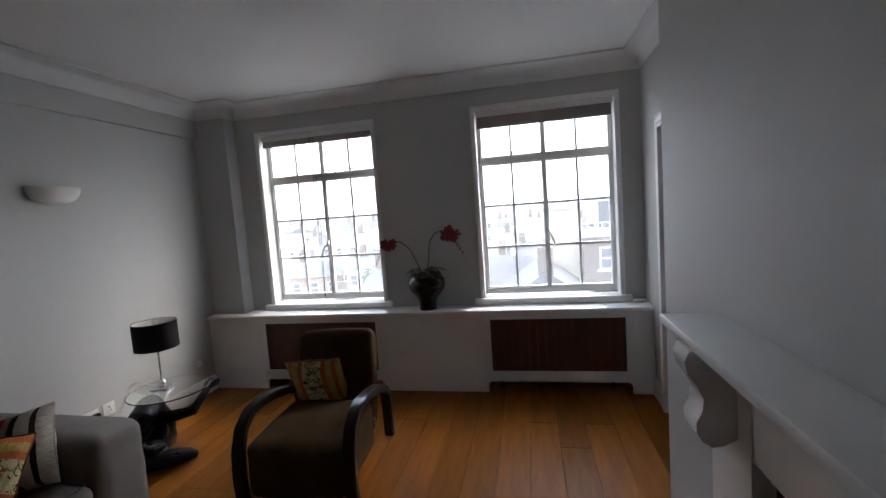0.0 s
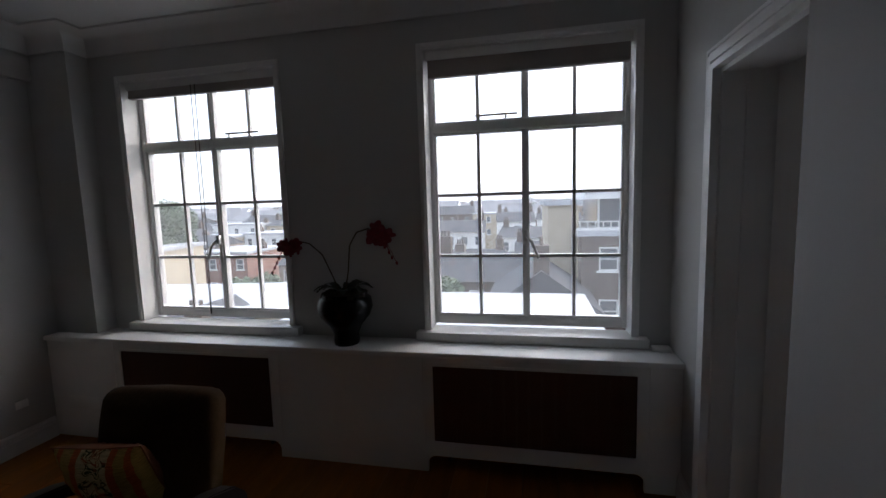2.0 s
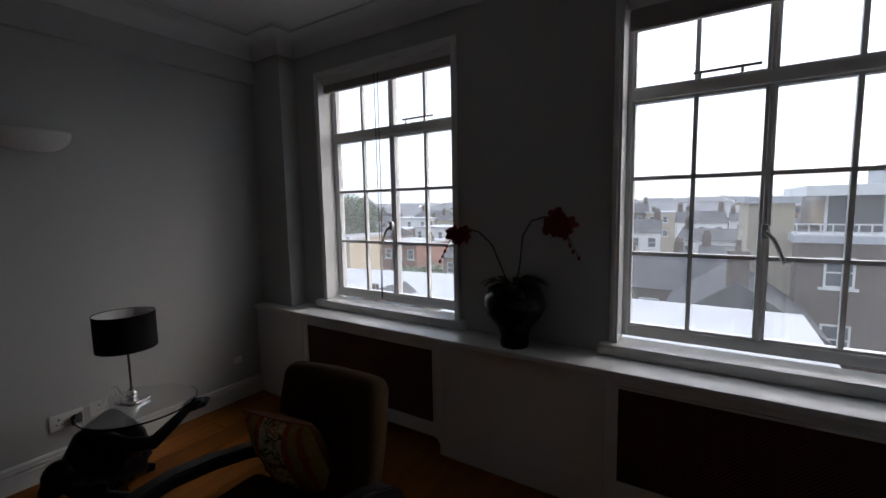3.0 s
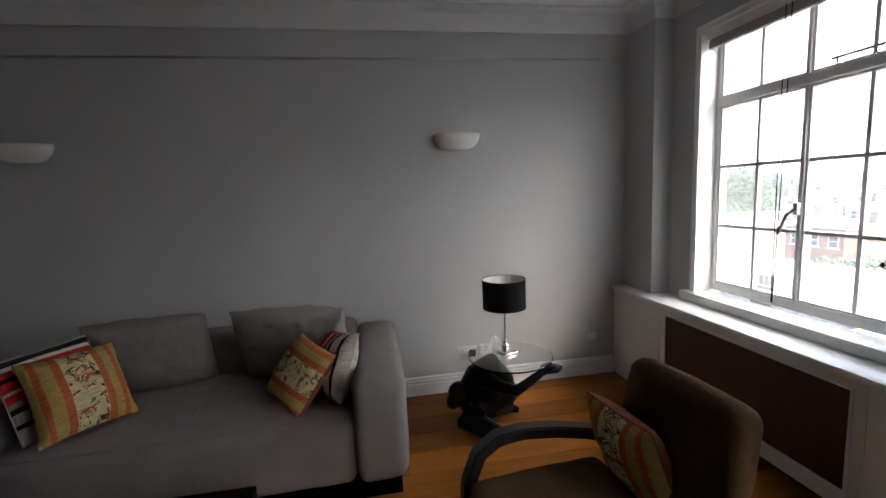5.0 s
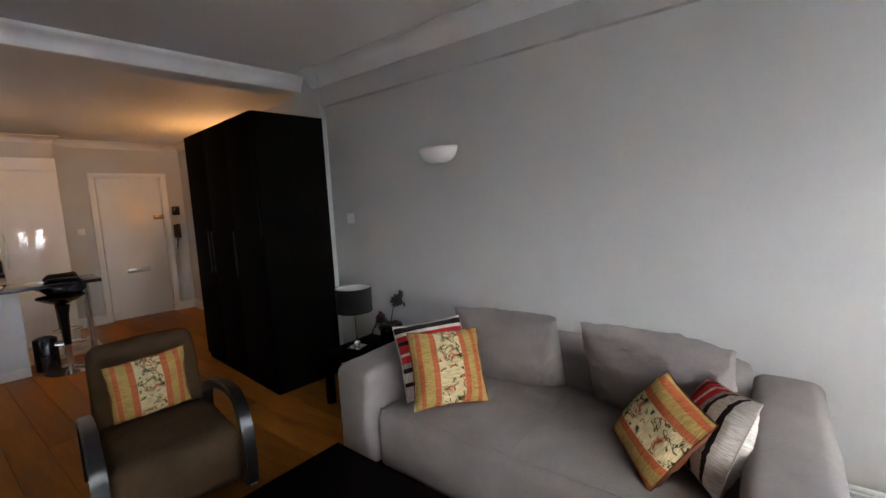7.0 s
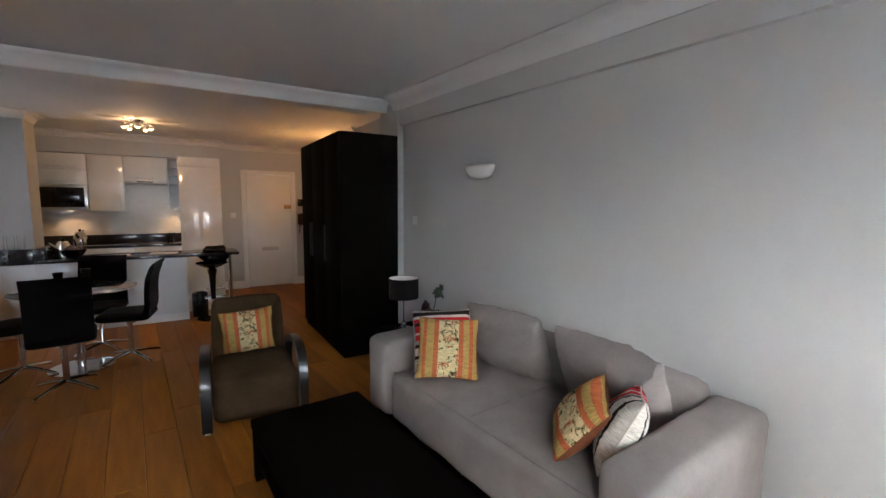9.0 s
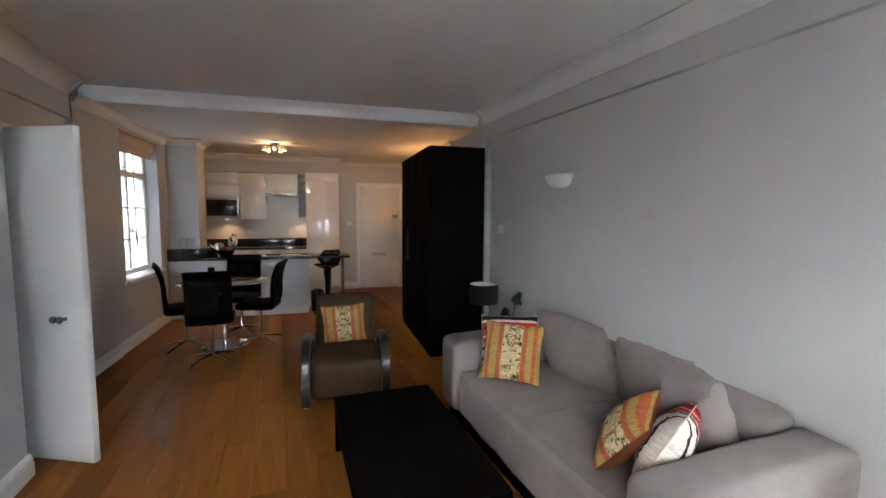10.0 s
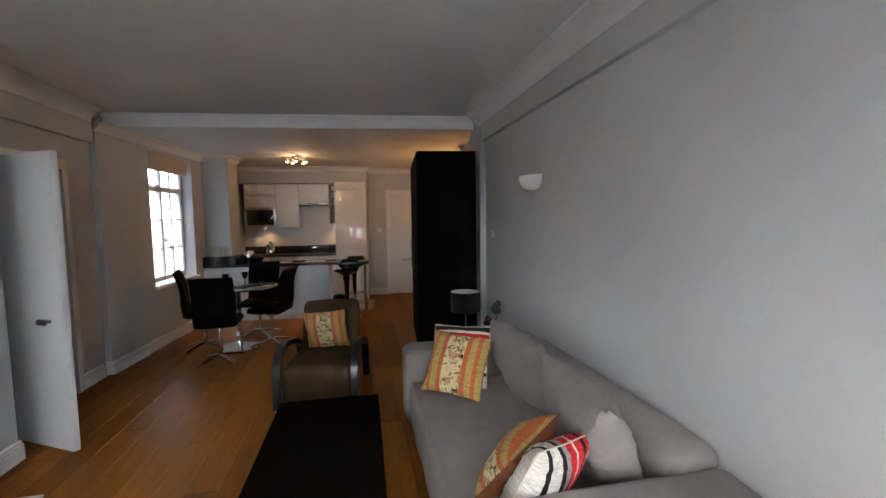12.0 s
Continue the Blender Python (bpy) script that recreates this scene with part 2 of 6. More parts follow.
leaf_green = principled("dark_leaf", (0.016, 0.024, 0.012), 0.45, vary=0.3, scale=20)
moss = principled("dried_moss", (0.035, 0.03, 0.018), 0.95, vary=0.4, scale=30, bump=0.6, bump_scale=80)
pot_black = principled("black_glazed_pot", (0.006, 0.006, 0.007), 0.25, spec=0.3, vary=0.2, scale=10)
blind_cloth = principled("taupe_blind_cloth", (0.36, 0.32, 0.30), 0.85, vary=0.06, scale=20, bump=0.2, bump_scale=400)
blind_cream = principled("cream_blind_cloth", (0.50, 0.42, 0.33), 0.85, vary=0.06, scale=20, bump=0.2, bump_scale=400)
clear_glass = glass_material("clear_glass")
# panes carry a faint white film that stands in for haze and glare outdoors
window_glass = glass_material("veiled_window_glass", veil=0.045)
petal_dark = principled("dark_magenta_petal", (0.045, 0.005, 0.014), 0.6, vary=0.3, scale=40)
table_glass = glass_material("table_glass", (0.96, 0.985, 0.98))
dark_glass = principled("dark_appliance_glass", (0.012, 0.012, 0.014), 0.06, vary=0.05)
lit_bulb = glow("lit_bulb", (1.0, 0.62, 0.28), 0.15)
lit_strip = glow("lit_downlight", (1.0, 0.7, 0.4), 0.12)

for deep, ior in ((black_wood, 1.12), (black_leather, 1.25), (suede, 1.2), (statue_black, 1.35), (oak, 1.34)):
    deep.node_tree.nodes["Principled BSDF"].inputs["IOR"].default_value = ior

# fine wavering ribs of the corduroy
cn, cl_ = sofa_cord.node_tree.nodes, sofa_cord.node_tree.links
rib, rib_bump, rib_at = cn.new("ShaderNodeTexWave"), cn.new("ShaderNodeBump"), cn.new("ShaderNodeTexCoord")
rib.inputs["Scale"].default_value, rib.inputs["Distortion"].default_value, rib.inputs["Detail"].default_value, rib.inputs["Detail Scale"].default_value = 38.0, 3.0, 1.0, 0.25
rib.bands_direction = "DIAGONAL"
rib_bump.inputs["Strength"].default_value, rib_bump.inputs["Distance"].default_value = 0.22, 0.003
cl_.new(rib_at.outputs["Object"], rib.inputs["Vector"])
cl_.new(rib.outputs["Fac"], rib_bump.inputs["Height"])
cl_.new(cn["Bump"].outputs["Normal"], rib_bump.inputs["Normal"])
cl_.new(rib_bump.outputs["Normal"], cn["Principled BSDF"].inputs["Normal"])

K = Matrix.Translation((-2.42, -1.10, 0)) @ Matrix.Rotation(radians(-5), 4, "Z")  # the kitchen end stands at a slight angle
H, HK = 2.62, 2.51                                                               # ceiling heights

# ---- structure ----
# window wall
WIN = ((-1.86, -0.74), (0.15, 1.27))
wall("wall_north", "x", 4.20, 0.185, -2.62, 1.65, -0.1, H + 0.1, [(a, b, 0.69, 2.33) for a, b in WIN], paint_wall, "soft grey painted plaster wall with two tall windows")
wall("wall_west", "y", -2.62, 0.2, -1.45, 4.2, -0.1, H + 0.1, [], paint_wall, "long soft grey painted plaster wall")
wall("wall_east_by_window", "y", 1.45, 0.2, 2.57, 4.2, -0.1, H + 0.1, [(2.80, 3.69, -0.1, 1.96)], paint_wall, "soft grey alcove wall with a doorway")
wall("wall_east_alcove", "y", 1.45, 0.2, -1.45, 0.17, -0.1, H + 0.1, [(-0.98, -0.20, -0.1, 2.0)], paint_wall, "soft grey alcove wall with a doorway")
FIRE = (1.0, 1.74, 0.80)
wall("chimney_breast", "y", 1.13, 0.52, 0.17, 2.57, -0.1, H + 0.1, [(FIRE[0], FIRE[1], -0.1, FIRE[2])], paint_wall, "soft grey plastered chimney breast with a fireplace opening")
bm = bmesh.new()
box(bm, -2.42, 4.06, 0.69, -2.09, 4.20, H)
solid("wall_corner_pier", bm, paint_wall, "narrow boxed-out pier in the window corner", "wall", kind="structure", smooth=False)
bm = bmesh.new()
box(bm, -2.42, -1.04, 2.33, -2.375, 4.06, H)
solid("wall_band_west", bm, paint_wall, "shallow plaster beam along the top of the wall", "wall", kind="structure", smooth=False)
bm = bmesh.new()
box(bm, 1.405, -1.43, 2.30, 1.45, 0.17, H)
solid("wall_band_east", bm, paint_wall, "shallow plaster beam along the alcove top", "wall", kind="structure", smooth=False)
bm = bmesh.new()
box(bm, -2.42, -1.42, -0.05, -2.355, -1.04, H)
solid("wall_pilaster_west", bm, paint_wall, "flat painted pilaster below the ceiling step", "wall", kind="structure", smooth=False)
# ceiling
bm = bmesh.new()
box(bm, -2.62, -1.85, H, 1.75, 4.4, H + 0.12)
solid("ceiling", bm, paint_ceiling, "flat off-white painted ceiling", "ceiling", kind="structure", smooth=False)
bm = bmesh.new()
box(bm, -0.2, -4.4, HK, 4.2, -0.20, HK + 0.09)
solid("ceiling_kitchen", bm, paint_ceiling, "lower off-white painted kitchen ceiling", "ceiling", K, kind="structure", smooth=False)
# kitchen end walls
EW = (-1.98, -0.90, 0.72, 2.38)
wall("wall_east_dining", "y", 3.84, 0.25, -4.3, -0.03, -0.1, H + 0.1, [EW], paint_wall, "soft grey painted wall with a tall window", K)
wall("wall_south", "x", -4.27, 0.2, -0.2, 4.09, -0.1, H, [(0.27, 1.07, -0.1, 2.05)], paint_wall, "pale painted back wall with the entrance door", K)
wall("wall_west_entrance", "y", -0.2, 0.2, -4.3, -0.33, -0.1, H, [], paint_wall, "pale painted wall in the entrance corner", K)
bm = bmesh.new()
box(bm, 3.46, -2.70, 0.0, 3.84, -2.30, HK)
solid("wall_column", bm, paint_wall, "square painted column beside the worktop", "wall", K, kind="structure", smooth=False)
bm = bmesh.new()
box(bm, 1.47, -4.07, 2.21, 3.84, -3.77, HK)
solid("wall_soffit", bm, paint_wall, "painted bulkhead above the wall units", "wall", K, kind="structure", smooth=False)

# rooms behind the two side doorways, closed off
bm = bmesh.new()
box(bm, 1.65, 2.3, -0.1, 3.4, 2.4, H), box(bm, 1.65, 4.4, -0.1, 3.4, 4.5, H), box(bm, 3.4, 2.3, -0.1, 3.5, 4.5, H), box(bm, 1.65, 2.3, H, 3.5, 4.5, H + 0.1)
box(bm, 1.65, -1.2, -0.1, 2.6, -1.1, H), box(bm, 1.65, 0.1, -0.1, 2.6, 0.2, H), box(bm, 2.6, -1.2, -0.1, 2.7, 0.2, H), box(bm, 1.65, -1.2, H, 2.7, 0.2, H + 0.1)
solid("wall_beyond", bm, paint_wall, "plain painted walls of the rooms next door", "wall", kind="structure", smooth=False)

# coved cornices
cove = [(0.0, -0.13), (0.012, -0.13), (0.014, -0.115)] + [(0.014 + 0.10 * (1 - math.cos(a)), -0.115 + 0.10 * math.sin(a)) for a in [radians(15 * i) for i in range(7)]] + [(0.13, -0.012), (0.13, 0.0)]
bm = bmesh.new()
sweep(bm, [(1.405, -1.40), (1.405, 0.17), (1.13, 0.17), (1.13, 2.57), (1.45, 2.57), (1.45, 4.20), (-2.09, 4.20), (-2.09, 4.06), (-2.375, 4.06), (-2.375, -1.04), (-2.355, -1.04), (-2.355, -1.1)], [(o, H + z) for o, z in cove])
solid("cornice", bm, paint_ceiling, "white coved plaster cornice", "cornice", kind="structure")
step = [(0.0, HK - 0.014), (0.03, HK - 0.014), (0.036, HK), (0.04, HK + 0.02), (0.052, HK + 0.05), (0.07, HK + 0.072), (0.09, HK + 0.082), (0.095, HK + 0.09), (0.10, HK + 0.108), (0, HK + 0.108)]
bm = bmesh.new()
sweep(bm, [(0.06, -0.20), (3.86, -0.20)], step)
solid("cornice_step", bm, paint_trim, "white moulded cornice on the ceiling step", "cornice", K, kind="structure")
small_cove = [(0, -0.09), (0.01, -0.09), (0.02, -0.06), (0.045, -0.025), (0.08, -0.01), (0.08, 0)]
bm = bmesh.new()
sweep(bm, [(0.0, -1.3), (0.0, -4.07), (1.47, -4.07), (1.47, -3.77), (3.84, -3.77), (3.84, -2.70), (3.46, -2.70), (3.46, -2.30), (3.84, -2.30), (3.84, 0.0)], [(o, HK + z) for o, z in small_cove])
solid("cornice_kitchen", bm, paint_ceiling, "small white plaster cornice round the kitchen", "cornice", K, kind="structure")

# skirting boards
board = [(0.0, 0.0), (0.020, 0.0), (0.020, 0.084), (0.014, 0.088), (0.018, 0.094), (0.018, 0.106), (0.010, 0.111), (0.013, 0.117), (0.011, 0.128), (0.004, 0.134), (0.0, 0.135)]
bm = bmesh.new()
sweep(bm, [(1.13, FIRE[1] + 0.28), (1.13, 2.57), (1.45, 2.57), (1.45, 2.70)], board)
sweep(bm, [(1.45, 3.78), (1.45, 3.975)], board)
sweep(bm, [(1.45, -0.12), (1.45, 0.17), (1.13, 0.17), (1.13, FIRE[0] - 0.28)], board)
sweep(bm, [(1.45, -1.40), (1.45, -1.06)], board)
sweep(bm, [(-2.42, 3.975), (-2.42, -1.04)], board)
solid("baseboard", bm, paint_trim, "white moulded skirting board", "skirting", kind="structure")
bm = bmesh.new()
sweep(bm, [(3.84, -2.2), (3.84, -0.62), (3.825, -0.62), (3.825, -0.03), (3.96, -0.03)], board)
sweep(bm, [(0.0, -1.3), (0.0, -4.07), (0.21, -4.07)], board)
sweep(bm, [(1.13, -4.07), (1.47, -4.07)], board)
solid("baseboard_kitchen", bm, paint_trim, "white moulded skirting board", "skirting", K, kind="structure")


# ---- windows ----
def casement_window(name, w, z0, z1, m, label, handle_side=1):
    """A painted casement window: frame, transom, two leaves of panes below and two above. Local: x across, y outward, z up."""
    ob = thing(name, label, "window", m, kind="structure")
    bm = bmesh.new()
    f = 0.034
    box(bm, 0, 0, z0, f, 0.07, z1, 0.004), box(bm, w - f, 0, z0, w, 0.07, z1, 0.004)
    box(bm, f, 0, z0, w - f, 0.07, z0 + 0.05, 0.004), box(bm, f, 0, z1 - 0.05, w - f, 0.07, z1, 0.004)
    part("window_frame", bm, paint_trim, ob)
    tz = z0 + (z1 - z0) * 0.735
    bm = bmesh.new()
    box(bm, f, -0.005, tz - 0.025, w - f, 0.075, tz + 0.025, 0.005)
    part("transom", bm, paint_trim, ob)
    bm = bmesh.new()
    box(bm, w / 2 - 0.008, 0.0, z0 + 0.05, w / 2 + 0.008, 0.075, z1 - 0.05, 0.003)
    part("mullion", bm, paint_trim, ob)
    for x0, x1 in ((f, w / 2 - 0.008), (w / 2 + 0.008, w - f)):
        for a, b, rows in ((z0 + 0.05, tz - 0.025, 3), (tz + 0.025, z1 - 0.05, 1)):
            leaf = new("casement")
            leaf.parent = ob
            bm = bmesh.new()
            g = 0.012
            box(bm, x0, 0.01, a, x0 + g, 0.05, b), box(bm, x1 - g, 0.01, a, x1, 0.05, b)
            box(bm, x0 + g, 0.01, a, x1 - g, 0.05, a + g), box(bm, x0 + g, 0.01, b - g, x1 - g, 0.05, b)
            part("sash", bm, paint_trim, leaf, smooth=False)
            bm = bmesh.new()
            xm = (x0 + x1) / 2
            box(bm, xm - 0.009, 0.015, a + g, xm + 0.009, 0.045, b - g)
            for r in range(1, rows):
                z = a + (b - a) * r / rows
                box(bm, x0 + g, 0.016, z - 0.009, xm - 0.009, 0.044, z + 0.009)
                box(bm, xm + 0.009, 0.016, z - 0.009, x1 - g, 0.044, z + 0.009)
            part("glazing_bars", bm, paint_trim, leaf, smooth=False)
            for c0, c1 in ((x0 + g, xm - 0.009), (xm + 0.009, x1 - g)):
                for r in range(rows):
                    p, q = a + (b - a) * r / rows, a + (b - a) * (r + 1) / rows
                    p, q = (a + g if r == 0 else p + 0.009), (b - g if r == rows - 1 else q - 0.009)
                    bm = bmesh.new()
                    box(bm, c0, 0.028, p, c1, 0.032, q)
                    pane = part("pane", bm, window_glass, leaf, smooth=False)
                    pane.visible_shadow = False
    bm = bmesh.new()
    box(bm, w / 2 - 0.012, -0.03, z0 + 0.50, w / 2 + 0.012, -0.006, z0 + 0.56, 0.003)
    tube(bm, [(w / 2, -0.03, z0 + 0.53), (w / 2 + 0.03 * handle_side, -0.045, z0 + 0.50), (w / 2 + 0.07 * handle_side, -0.045, z0 + 0.40)], 0.009, 8)
    part("handle", bm, steel, ob, "dull metal casement handle")
    bm = bmesh.new()
    hx = w / 2 - 0.28 if handle_side > 0 else w / 2 + 0.12
    box(bm, hx, -0.025, tz + 0.05, hx + 0.24, -0.015, tz + 0.06), box(bm, hx + 0.02, -0.02, tz + 0.032, hx + 0.03, 0.01, tz + 0.062), box(bm, hx + 0.17, -0.02, tz + 0.032, hx + 0.18, 0.01, tz + 0.062)
    part("stay", bm, steel, ob, "metal window stay")
    return ob


for i, (a, b) in enumerate(WIN):
    casement_window("window_%d" % (i + 1), b - a, 0.755, 2.33, pose(a, 4.31, 0), "white painted casement window with small panes", 1 if i else -1)
    bm = bmesh.new()
    box(bm, a - 0.07, 4.145, 0.69, b + 0.07, 4.31, 0.745, 0.008)
    solid("window_sill_%d" % (i + 1), bm, paint_trim, "white painted window board with rounded nose", "window sill", kind="structure")
    bm = bmesh.new()
    for x0, x1, z0, z1 in ((a - 0.025, a, 0.745, 2.355), (b, b + 0.025, 0.745, 2.355), (a, b, 2.33, 2.355)):
        box(bm, x0, 4.185, z0, x1, 4.20, z1, 0.003)
    for x0, x1 in ((a, a + 0.012), (b - 0.012, b)):
        box(bm, x0, 4.19, 0.745, x1, 4.31, 2.33)
    box(bm, a + 0.012, 4.19, 2.318, b - 0.012, 4.31, 2.33)
    solid("window_trim_%d" % (i + 1), bm, paint_trim, "white painted window lining", "window trim", kind="structure")
    ob = thing("roller_blind", "rolled-up taupe fabric blind at the window head", "blind", pose(a, 4.24, 0), "living room blinds")
    bm = bmesh.new()
    box(bm, 0.02, -0.02, 2.27, b - a - 0.02, 0.035, 2.318, 0.004)
    part("head_rail", bm, paint_trim, ob)
    drop = 2.185 if i else 2.225
    for k in range(3):
        part("fold", box(bmesh.new(), 0.03, -0.012 + 0.008 * k, drop + 0.012 * k, b - a - 0.03, -0.006 + 0.008 * k, 2.27), blind_cloth, ob)
    part("hem_bar", box(bmesh.new(), 0.03, -0.018, drop - 0.01, b - a - 0.03, 0.016, drop + 0.012, 0.005), blind_cloth, ob)
    if i == 0:
        bm = bmesh.new()
        tube(bm, [(0.515, -0.025, 2.27), (0.517, -0.025, 1.5), (0.52, -0.025, 0.80)], 0.0025, 6)
        tube(bm, [(0.545, -0.025, 2.27), (0.542, -0.025, 1.5), (0.525, -0.025, 0.80)], 0.0025, 6)
        part("cord", bm, black_plastic, ob, "dark pull cord")

KE = K @ Matrix.Translation((3.84 + 0.14, -0.90, 0)) @ Matrix.Rotation(radians(-90), 4, "Z")
casement_window("window_3", 1.08, 0.76, 2.38, KE, "white painted casement window beside the dining table")
bm = bmesh.new()
box(bm, 3.80, -2.0, 0.715, 3.98, -0.88, 0.755, 0.006)
solid("window_sill_3", bm, paint_trim, "white painted window board", "window sill", K, kind="structure")
ob = thing("roman_blind", "folded cream roman blind at the window head", "blind", K)
for k in range(3):
    bm = bmesh.new()
    box(bm, 3.90 - 0.012 * k, -1.96, 2.17 + 0.05 * k, 3.925, -0.92, 2.38, 0.006)
    part("fold", bm, blind_cream, ob)

# door casings and doors
def casing(name, side, x, y0, y1, z, m=None):
    bm = bmesh.new()
    for d, v, w in ((0.030, 0.0, 0.022), (0.018, 0.022, 0.034), (0.026, 0.034, 0.06), (0.014, 0.06, 0.078), (0.02, 0.078, 0.09)):
        box(bm, x, y0 - w, 0, x - d * side, y0 - v, z + w), box(bm, x, y1 + v, 0, x - d * side, y1 + w, z + w)
        box(bm, x, y0 - v, z + v, x - d * side, y1 + v, z + w)
    box(bm, x + 0.2 * side, y0 - 0.001, 0, x, y0 + 0.018, z), box(bm, x + 0.2 * side, y1 - 0.018, 0, x, y1 + 0.001, z), box(bm, x + 0.2 * side, y0, z - 0.018, x, y1, z)
    box(bm, x + 0.12 * side, y0 + 0.018, 0, x + 0.08 * side, y0 + 0.03, z - 0.018), box(bm, x + 0.12 * side, y1 - 0.03, 0, x + 0.08 * side, y1 - 0.018, z - 0.018)
    return solid(name, bm, paint_trim, "white moulded door casing", "door casing", m, kind="structure", smooth=False)


casing("trim_door_1", 1, 1.45, 2.80, 3.69, 1.96)
casing("trim_door_2", 1, 1.45, -0.98, -0.20, 2.0)


def door_leaf(name, w, h, m, label, knob_x, knob_z, back=True):
    ob = thing(name, label, "door", m, kind="structure")
    bm = bmesh.new()
    box(bm, 0, 0, 0.008, w, 0.042, h, 0.003)
    part("leaf", bm, paint_trim, ob)
    return ob


# the open door by the chimney breast, its free edge in the room
ang = math.degrees(math.atan2(0.115 + 0.22, 0.865 - 1.46))
d2 = door_leaf("door_2", 0.73, 1.995, pose(1.465, -0.20, 0, 0, 0, ang), "white painted flush door standing open", 0.6, 0.87)
bm = bmesh.new()
for k, x in enumerate((0.555, 0.60)):
    bm2 = Matrix.Translation((x, -0.028, 0.885)) @ Matrix.Rotation(radians(90), 4, "X")
    cyl(bm, 0, 0, -0.028, 0.0, 0.011, seg=14, m=bm2)
    ball(bm, 0, 0, 0.008, 0.021, 0.021, 0.016, m=bm2)
part("knob", bm, aged_chrome, d2, "pair of round brushed metal knobs")
# a door beyond the alcove casing
d1 = door_leaf("door_1", 0.80, 1.975, pose(1.63, 3.66, 0, 0, 0, -62), "white painted flush door standing ajar", 0.6, 0.9)
# entrance door
d3 = door_leaf("door_3", 0.750, 2.022, K @ pose(0.295, -4.13, 0), "plain white painted entrance door, closed", 0.3, 1.4)
bm = bmesh.new()
box(bm, 0.24, 0.04, 0.66, 0.52, 0.052, 0.725, 0.004), box(bm, 0.27, 0.05, 0.68, 0.49, 0.056, 0.705, 0.002)
part("letter_plate", bm, steel, d3, "metal letter plate")
bm = bmesh.new()
box(bm, 0.0, 0.04, 1.415, 0.12, 0.07, 1.485, 0.005)
cyl(bm, 0, 0, 0, 0.02, 0.016, m=Matrix.Translation((0.055, 0.07, 1.45)) @ Matrix.Rotation(radians(-90), 4, "X"))
part("night_latch", bm, brass, d3, "brass night latch")
bm = bmesh.new()
for x0, x1, z0, z1 in ((0.21, 0.27, 0, 2.09), (1.07, 1.13, 0, 2.09), (0.27, 1.07, 2.04, 2.09)):
    box(bm, x0, -4.07, z0, x1, -4.05, z1, 0.004)
box(bm, 0.27, -4.27, 0, 0.288, -4.07, 2.05), box(bm, 1.052, -4.27, 0, 1.07, -4.07, 2.05), box(bm, 0.288, -4.27, 2.032, 1.052, -4.07, 2.05)
solid("trim_door_3", bm, paint_trim, "white painted entrance door casing", "door casing", K, kind="structure", smooth=False)
bm = bmesh.new()
box(bm, 0.1, -4.5, -0.1, 1.2, -4.4, 2.3)
solid("wall_landing", bm, paint_wall, "plain landing wall behind the door", "wall", K, kind="structure", smooth=False)
# ---- radiator cover along the window wall ----
cover = thing("radiator_cover", "long white painted radiator cover with brown metal grilles", "radiator cover")
GR = ((-1.845, -0.765), (0.20, 1.257))
panel = wall("front_panel", "x", 3.985, 0.025, -2.42, 1.45, 0.0, 0.66, [(a, b, 0.17, 0.62) for a, b in GR] + [(a - 0.03, b + 0.03, 0.0, 0.095) for a, b in GR], paint_cover, "")
for key in ("label", "category", "kind"):
    if key in panel:
        del panel[key]
panel.parent = cover
bm = bmesh.new()
box(bm, -2.42, 3.962, 0.66, 1.45, 4.20, 0.69, 0.007)
part("top_shelf", bm, paint_trim, cover)
for a, b in GR:
    for x, s in ((a - 0.03, 1), (b + 0.03, -1)):
        bm = bmesh.new()
        strip(bm, [(x, 0.095)] + [(x + s * 0.05 * (1 - math.sin(t)), 0.095 - 0.05 * (1 - math.cos(t))) for t in [radians(15 * i) for i in range(7)]], 3.986, 4.009)
        part("corner_fillet", bm, paint_cover, cover, smooth=False)
    bm = bmesh.new()
    wall_frame = [(a - 0.05, a - 0.045, 0.10, 0.655), (b + 0.045, b + 0.05, 0.10, 0.655)]
    for x0, x1, z0, z1 in wall_frame[:1]:
        box(bm, x0, 3.981, z0, x1, 3.986, z1, 0.001)
    part("panel_joint", bm, paint_cover, cover)
    bm = bmesh.new()
    for x0, x1, z0, z1 in wall_frame[1:]:
        box(bm, x0, 3.981, z0, x1, 3.986, z1, 0.001)
    part("panel_joint", bm, paint_cover, cover)
    bm = bmesh.new()
    for z0, z1 in ((0.609, 0.622), (0.168, 0.181)):
        box(bm, a, 3.980, z0, b, 3.986, z1)
    for x0, x1 in ((a - 0.002, a + 0.011), (b - 0.011, b + 0.002)):
        box(bm, x0, 3.980, 0.179, x1, 3.986, 0.611)
    part("grille_bead", bm, paint_cover, cover, smooth=False)
